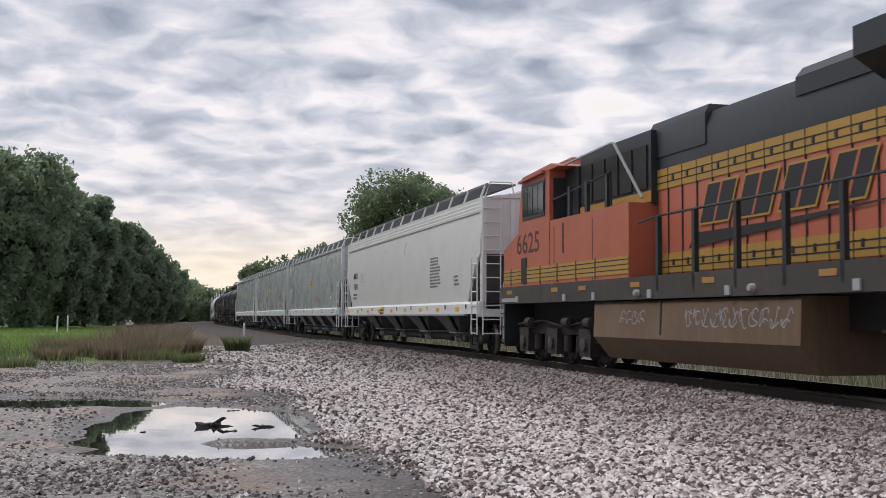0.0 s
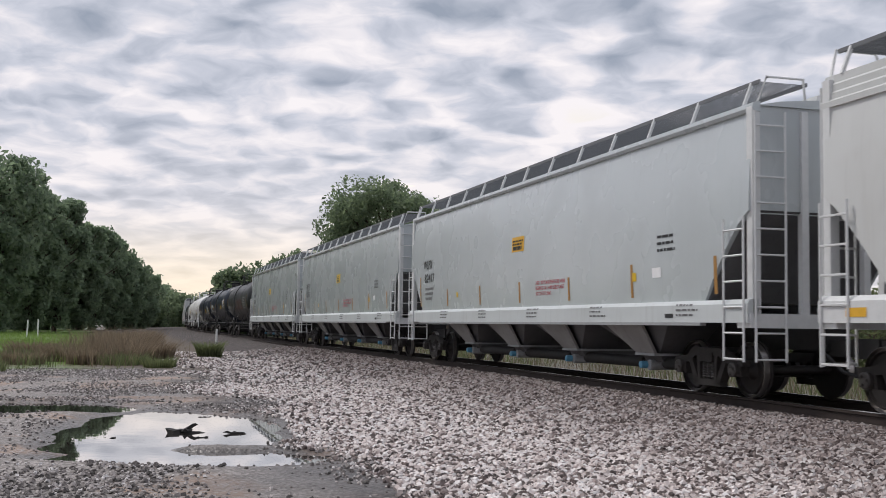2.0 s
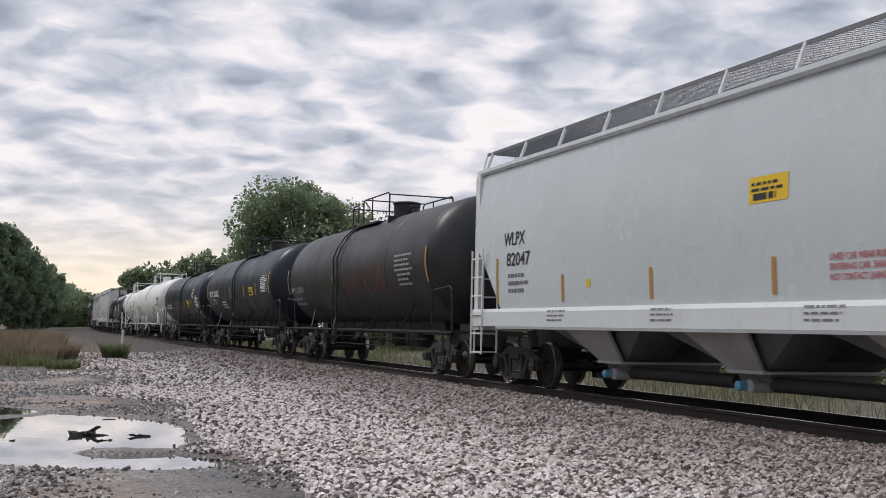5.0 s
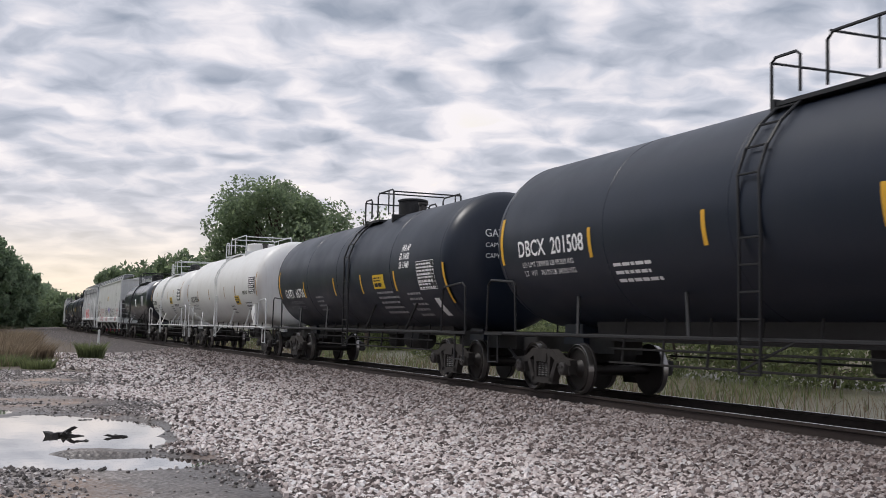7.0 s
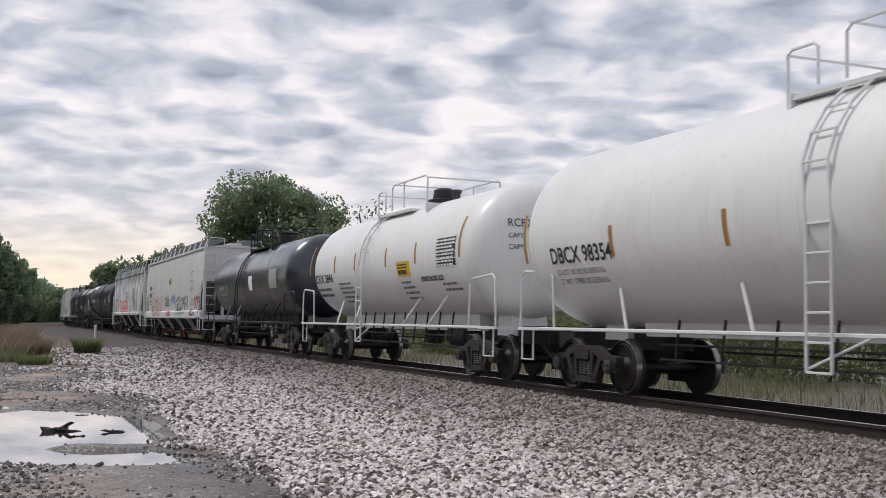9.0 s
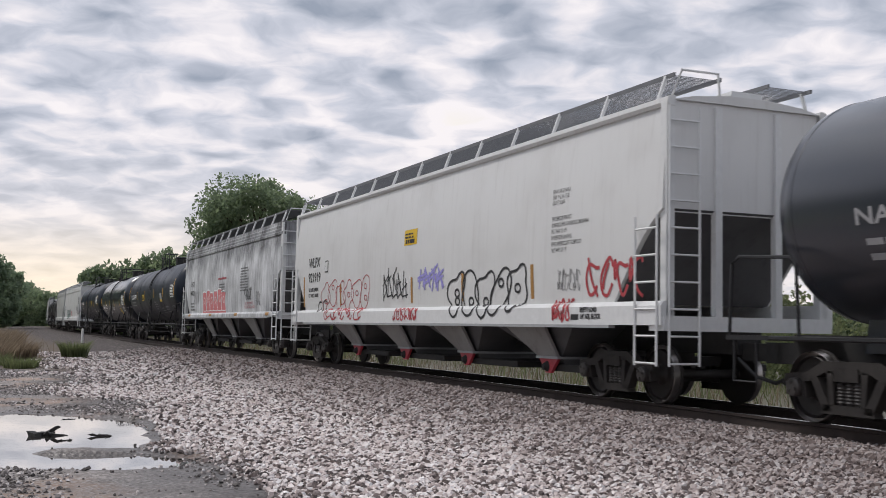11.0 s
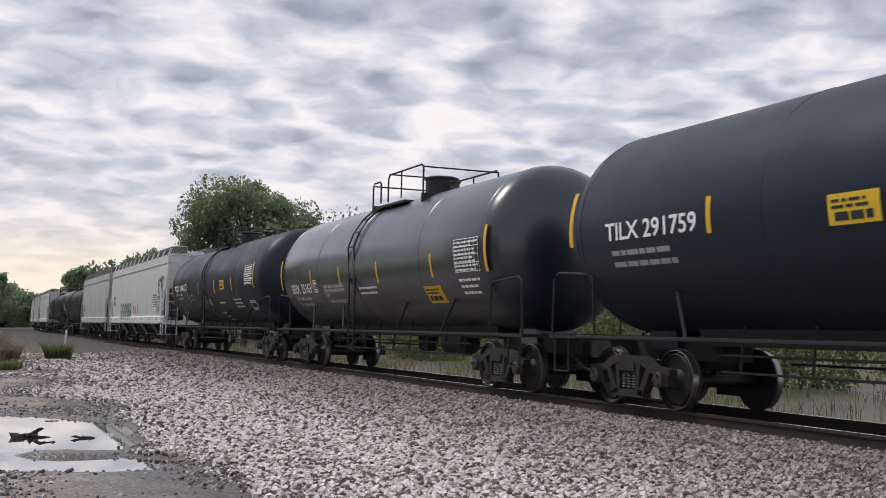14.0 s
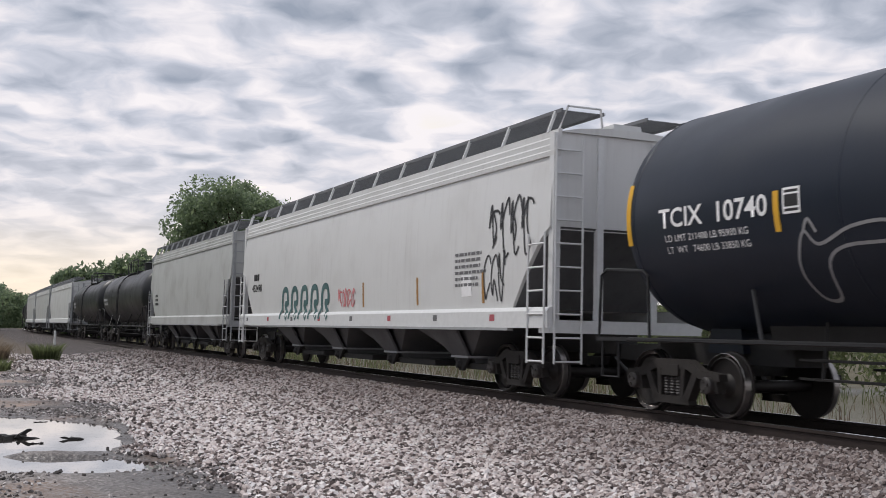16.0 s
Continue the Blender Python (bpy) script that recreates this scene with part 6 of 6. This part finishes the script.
patch(w, "notice", sd, c - 247.72, 2.69, 0.24, 0.28, "cream_hopper", 0.010)
for s, tall in ((249.97, 0.92), (246.3, 0.6), (240.9, 0.6), (238.0, 0.6), (234.9, 0.62)):
    patch(w, "reflector", sd, c - s, 1.68, 0.12, tall, "tan", label="dusty orange stripe")
patch(w, "placard", sd, c - 241.36, 3.04, 0.80, 0.36, "placard", label="yellow notice placard")
bars(w, "placard_print", sd, c - 241.3, 3.28, 0.68, 2, 0.08, "ink", 0.5, 0.011, seed=21)
bars(w, "placard_print", sd, c - 241.26, 3.08, 0.6, 1, 0.15, "ink", 0.6, 0.011, seed=22)
for k, (txt, zz) in enumerate((("EXW 10-3 H 8-3", 3.50), ("EW  9-2 H 15-2", 3.40), ("CU FT 6241", 3.30), ("EXTERIOR PAINT", 3.02), ("CARBOLINE CARBOGUARD 904", 2.91), ("PLT 443 12-19", 2.80), ("INTERIOR LINING", 2.69), ("PPG AMERCOAT 428PCLO", 2.58), ("PLT 443 12-19", 2.47))):
    lettering(w, txt, sd, c - 234.1, zz, 0.075, "ink", 0.85, heavy=0.0)
lettering(w, "EMPTY LOAD", sd, c - 233.0, 1.43, 0.075, "ink", 0.85)
lettering(w, "1/4\" ADJ. BLOCK", sd, c - 233.0, 1.32, 0.075, "ink", 0.85)
# slot in the sill, its darkness painted as a black patch
patch(w, "sill_slot", sd, c - 233.3, 1.30, 0.25, 0.09, "ink")
stroke(w, "spray_tag", sd, bubbles(c - 248.0, 1.64, 4.2, 0.74, 6, 31), 0.025, "red_spray", label="red outlined bubble tag")
stroke(w, "spray_tag", sd, scrawl(c - 247.6, 1.30, 3.4, 0.30, 5, 37), 0.04, "red_spray")
stroke(w, "spray_tag", sd, scrawl(c - 248.4, 1.55, 0.9, 0.3, 2, 39), 0.045, "black_spray")
stroke(w, "spray_tag", sd, spikes(c - 242.75, 1.78, 1.65, 0.66, 5, 32), 0.034, "black_spray", label="spiky black tag")
stroke(w, "spray_tag", sd, spikes(c - 240.4, 1.96, 1.5, 0.50, 4, 33), 0.06, "violet_spray", label="violet tag")
stroke(w, "spray_tag", sd, bubbles(c - 238.6, 1.42, 3.5, 0.86, 5, 34), 0.05, "black_spray", label="large black looping tag")
stroke(w, "spray_tag", sd, scrawl(c - 232.9, 1.66, 1.7, 0.62, 4, 35), 0.06, "red_spray", label="red tag")
stroke(w, "spray_tag", sd, scrawl(c - 241.9, 1.29, 1.6, 0.27, 6, 36), 0.04, "red_spray")
stroke(w, "spray_tag", sd, scrawl(c - 233.97, 1.29, 0.65, 0.36, 4, 38), 0.045, "red_spray")
stroke(w, "spray_tag", sd, scrawl(c - 233.9, 1.8, 0.8, 0.35, 6, 30), 0.015, "grey_ink")
join(w, 11)

# 12: soot-stained hopper
w, sd, e = hopper(length(12), "stained", "old grey hopper streaked with soot under a pink spray tag", "stained", 3, "steel_white", "plain", "stained")
c = mid(12)
lettering(w, "SHQX", sd, c - 269.44, 2.84, 0.22, "grey_ink", width=0.9)
lettering(w, "40121", sd, c - 269.44, 2.42, 0.22, "ink", width=0.92)
bars(w, "stencil_block", sd, c - 269.4, 2.0, 1.0, 3, 0.14, "grey_ink", 0.5, seed=40)
bars(w, "stencil_block", sd, c - 258.9, 3.22, 1.4, 9, 0.105, "grey_ink", 0.5, seed=41)
bars(w, "stencil_block", sd, c - 263.2, 2.95, 1.9, 1, 0.16, "red_ink", 0.5, seed=42)
bars(w, "stencil_block", sd, c - 262.9, 2.72, 1.1, 3, 0.12, "grey_ink", 0.45, seed=46)
lettering(w, "EACH HOPPER MUST BE", sd, c - 258.1, 1.86, 0.10, "red_ink", width=1.4, heavy=0.0)
lettering(w, "VENTED BEFORE DISCHARGE", sd, c - 258.2, 1.72, 0.10, "red_ink", width=1.7, heavy=0.0)
base_x, wide = c - 266.4, 4.85 / 6
part("spray_block", Geo().grid([lay([(0, 0.07 * q), (4.95, 0.07 * q)], sd, base_x - 0.05, 1.585, 0.005) for q in range(3)]), "pink_spray", w, "pink ground bar of a large tag")
for k in range(6):
    # a fat slanting block for each letter, a white outline and an inner mark
    x, lean, hgt = base_x + k * wide, 0.05 * math.sin(k * 2.3), 0.80 + 0.07 * math.sin(k * 2.1)
    edge = [(0.02, 0.0), (0.10 + lean, hgt * 0.55), (0.0 + lean, hgt), (wide * 0.8 + lean, hgt * (1.02 + 0.05 * (k == 5))), (wide * 0.98, hgt * 0.72), (wide * 0.82, hgt * 0.45), (wide * (1.0 + 0.12 * (k == 5)), 0.02)]
    rows = []
    for q in range(7):
        f = q / 6
        swell = 0.06 * math.sin(f * 6.28 + k)
        rows.append(lay([(0.04 + lean * f + swell * 0.5, hgt * f), (wide * 0.94 + lean * f - swell, hgt * f)], sd, x, 1.68, 0.006 + 0.0006 * k))
    part("spray_block", Geo().grid(rows), "pink_spray", w, "filled pink letter block of a large tag")
    stroke(w, "tag_outline", sd, [[(x + u, 1.68 + v) for u, v in edge + edge[:1]]], 0.035, "white_ink", 0.013)
    q0 = [0.9 * j for j in range(8)]
    stroke(w, "tag_outline", sd, [[(x + wide * 0.5 + 0.13 * math.cos(q) * (1 - 0.04 * j), 1.68 + hgt * (0.55 + 0.02 * (k % 3)) + 0.13 * math.sin(q)) for j, q in enumerate(q0)]], 0.03, "white_ink", 0.013)
stroke(w, "spray_tag", sd, scrawl(c - 258.15, 2.04, 1.15, 0.42, 5, 44), 0.03, "black_spray")
stroke(w, "spray_tag", sd, scrawl(c - 268.6, 2.0, 1.3, 0.6, 4, 45), 0.03, "silver_spray")
stroke(w, "spray_tag", sd, scrawl(c - 256.3, 1.8, 0.7, 0.5, 3, 47), 0.025, "grey_ink")
for k in range(4):
    patch(w, "reflector", sd, -e + 1.6 + k * 5.0, 1.44, 0.5, 0.11, "tan")
join(w, 12)

# 13, 14, 15: black tanks
w, sd, h = tank(length(13), "black_tank", "matt black tank wagon with faded white stencils", 1.66, 2.80, ins=(0.95, 0.9), lx=0.5, deck=2.45, lead=0.55, man=0.30)
tank_marks(w, sd, mid(13), "white_ink", "pale_ink", "yellow", "TILX 291759", (290.2, 287.9), 2.56, 0.27, (287.64, 284.44, 280.75, 277.42), (291.24, 273.8), (285.43, 284.64), 2.42, (275.0, 273.9), 2.45, ((280.8, 279.9, 2.25, 6), (278.9, 278.0, 1.9, 3), (277.5, 276.4, 1.95, 4)), 51,
           ((278.5, 277.82, 2.38, 0.36, "pale_ink"), (278.5, 277.82, 2.28, 0.12, "placard"), (275.2, 274.5, 1.72, 0.3, "pale_ink"), (275.15, 274.55, 1.75, 0.24, "ink")), tpz=2.5)
join(w, 13)
w, sd, h = tank(length(14), "glossy_tank", "clean glossy black tank wagon", 1.66, 2.80, lx=-0.75, deck=3.4)
tank_marks(w, sd, mid(14), "white_ink", "white_ink", "yellow", "SRIX  25163", (307.99, 306.05), 2.13, 0.27, (305.94, 303.37, 300.5, 297.17), (309.0, 294.5), (297.86, 296.94), 1.72, (295.94, 294.78), 2.30, ((302.0, 300.4, 2.12, 2), (295.9, 294.9, 2.12, 3)), 53,
           ((305.78, 305.48, 2.13, 0.34, "white_ink"), (305.75, 305.51, 2.16, 0.28, "ink")), loads=("LD LMT 210800 LB 95 600 KG", "LT  WT   75200 LB 34 100 KG"))
c = mid(14)
lettering(w, "PLATE", sd, c - 305.74, 2.35, 0.06, "white_ink", width=0.22)
lettering(w, "C", sd, c - 305.69, 2.18, 0.13, "white_ink", width=0.11)
for k, txt in enumerate(("CAUTION INTERIOR LINED CAR DO NOT", "STEAM, BOILING WATER OR USE SHARP", "CLEAN.")):
    lettering(w, txt, sd, c - 304.9, 2.22 - 0.11 * k, 0.085, "white_ink", width=(1.75, 1.75, 0.3)[k], heavy=0.0)
lettering(w, "ENTER CAR WITH SOFT SOLED SHOES", sd, c - 304.75, 1.82, 0.085, "white_ink", width=1.6, heavy=0.0)
join(w, 14)
w, sd, h = tank(length(15), "black_tank", "black tank wagon with a silver spray figure", 1.66, 2.86, ins=(0.95, 0.85), lx=-0.9, rear=1.9, deck=2.85, lead=0.7, man=0.43)
c = mid(15)
tank_marks(w, sd, c, "white_ink", "white_ink", "yellow", "TCIX  10740", (327.52, 325.27), 2.64, 0.27, (325.12, 322.14, 319.0, 315.98), (328.28, 312.7), (317.95, 317.23), 2.52, (313.93, 312.72), 2.60, ((318.7, 317.6, 2.0, 1), (316.2, 314.8, 2.08, 3), (319.4, 318.6, 1.62, 3)), 55,
           ((325.0, 324.7, 2.62, 0.32, "white_ink"), (324.97, 324.73, 2.65, 0.26, "ink"), (320.5, 320.1, 1.95, 0.24, "pale_ink"), (313.9, 313.1, 1.72, 0.32, "white_ink"), (313.84, 313.16, 1.76, 0.24, "ink")), loads=("LD LMT 211400 LB 95900 KG", "LT  WT   74600 LB 33850 KG"), head=("TCIX 10740", "CAPY", "CAPY"), tpz=2.42)
stroke(w, "spray_figure", sd, [[(c - 324.95 + (u + 324.65) * 0.68, 1.62 + (v - 1.6) * 0.82) for u, v in line] for line in [[(-324.6, 2.15), (-324.3, 2.55), (-324.0, 2.35), (-323.2, 2.55), (-322.4, 2.58), (-322.3, 2.34), (-323.4, 2.30), (-323.9, 2.1), (-324.1, 1.62), (-324.5, 1.6), (-324.65, 1.9), (-324.6, 2.15)], [(-324.3, 2.55), (-324.15, 2.72), (-324.0, 2.52)]]], 0.04, "silver_spray", label="silver spray outline of a hand tool")
stroke(w, "spray_scrawl", lambda z: sd(z), scrawl(c - 321.6, 2.0, 0.8, 0.36, 3, 57), 0.03, "silver_spray")
join(w, 15)

# 16, 17: hoppers
w, sd, e = hopper(length(16), "cream_hopper", "off-white ribbed hopper with a dark green block tag", "ribbed", 4, "steel_white", "plain")
c = mid(16)
lettering(w, "452498", sd, c - 350.7, 2.30, 0.24, "ink", width=1.2)
bars(w, "stencil_block", sd, c - 350.5, 2.66, 0.8, 1, 0.3, "ink", 0.7, seed=60)
bars(w, "stencil_block", sd, c - 334.6, 2.62, 1.4, 6, 0.12, "grey_ink", 0.5, seed=61)
for k in range(5):
    x = c - 347.1 + k * 0.96
    stroke(w, "spray_tag", sd, [[(x, 1.40), (x + 0.14, 2.18), (x + 0.55, 2.25), (x + 0.62, 1.88), (x + 0.35, 1.82), (x + 0.72, 1.40)]], 0.17, "teal_spray", label="dark green block tag")
stroke(w, "spray_tag", sd, scrawl(c - 333.1, 2.55, 1.7, 1.0, 4, 62), 0.05, "black_spray", label="black climbing tag")
stroke(w, "spray_tag", sd, scrawl(c - 333.3, 1.7, 0.9, 0.9, 3, 64), 0.04, "black_spray")
stroke(w, "spray_tag", sd, scrawl(c - 341.8, 1.7, 1.3, 0.45, 4, 63), 0.04, "pink_spray")
for s in (340.0, 336.6, 333.4):
    patch(w, "reflector", sd, c - s, 1.68, 0.10, 0.6, "tan")
patch(w, "notice", sd, c - 334.3, 1.82, 0.45, 0.42, "white_ink")
for k in range(8):
    patch(w, "reflector", sd, -e + 1.0 + k * 2.6, 1.34, 0.2, 0.12, "red_ink" if k % 2 else "grey_ink")
join(w, 16)
w, sd, e = hopper(length(17), "grey_hopper", "weathered grey covered hopper", "ribbed", 3, "steel_grey", "plain")
bars(w, "stencil_block", sd, -e + 1.6, 2.5, 0.9, 3, 0.2, "ink", 0.6, seed=66)
join(w, 17)
for i in (18, 19):
    w, sd, h = tank(length(i), "brown_tank", "dusty dark tank wagon far back in the train", 1.58, 2.78)
    bars(w, "stencil_block", sd, -h + 1.2, 2.6, 1.8, 2, 0.25, "pale_ink", 0.7, seed=70 + i)
    join(w, i)
for i, mt in ((20, "cream_hopper"), (21, "white_hopper"), (22, "cream_hopper")):
    w, sd, e = hopper(length(i), mt, "pale covered hopper far back in the train", "ribbed", 4, "steel_grey", "plain")
    join(w, i)
w, sd, h = tank(length(23), "brown_tank", "dark tank wagon at the far end", 1.58, 2.78)
join(w, 23)


def motions():
    """The train rolls by at an even pace; the wheels turn with it."""
    for w, s0 in train:
        walk(w, [(0.5 * k, car_pose(s0 - SPEED * 0.5 * k)) for k in range(33)])
    last = frame(16.0)
    for w, dx, r, start in spin:
        turn = math.degrees(SPEED / FPS / r)
        walk(w, [((k - 1) / FPS, pose(dx, 0, r, 0, start + turn * (k - 1), 0)) for k in range(1, last + 1)])


motions()
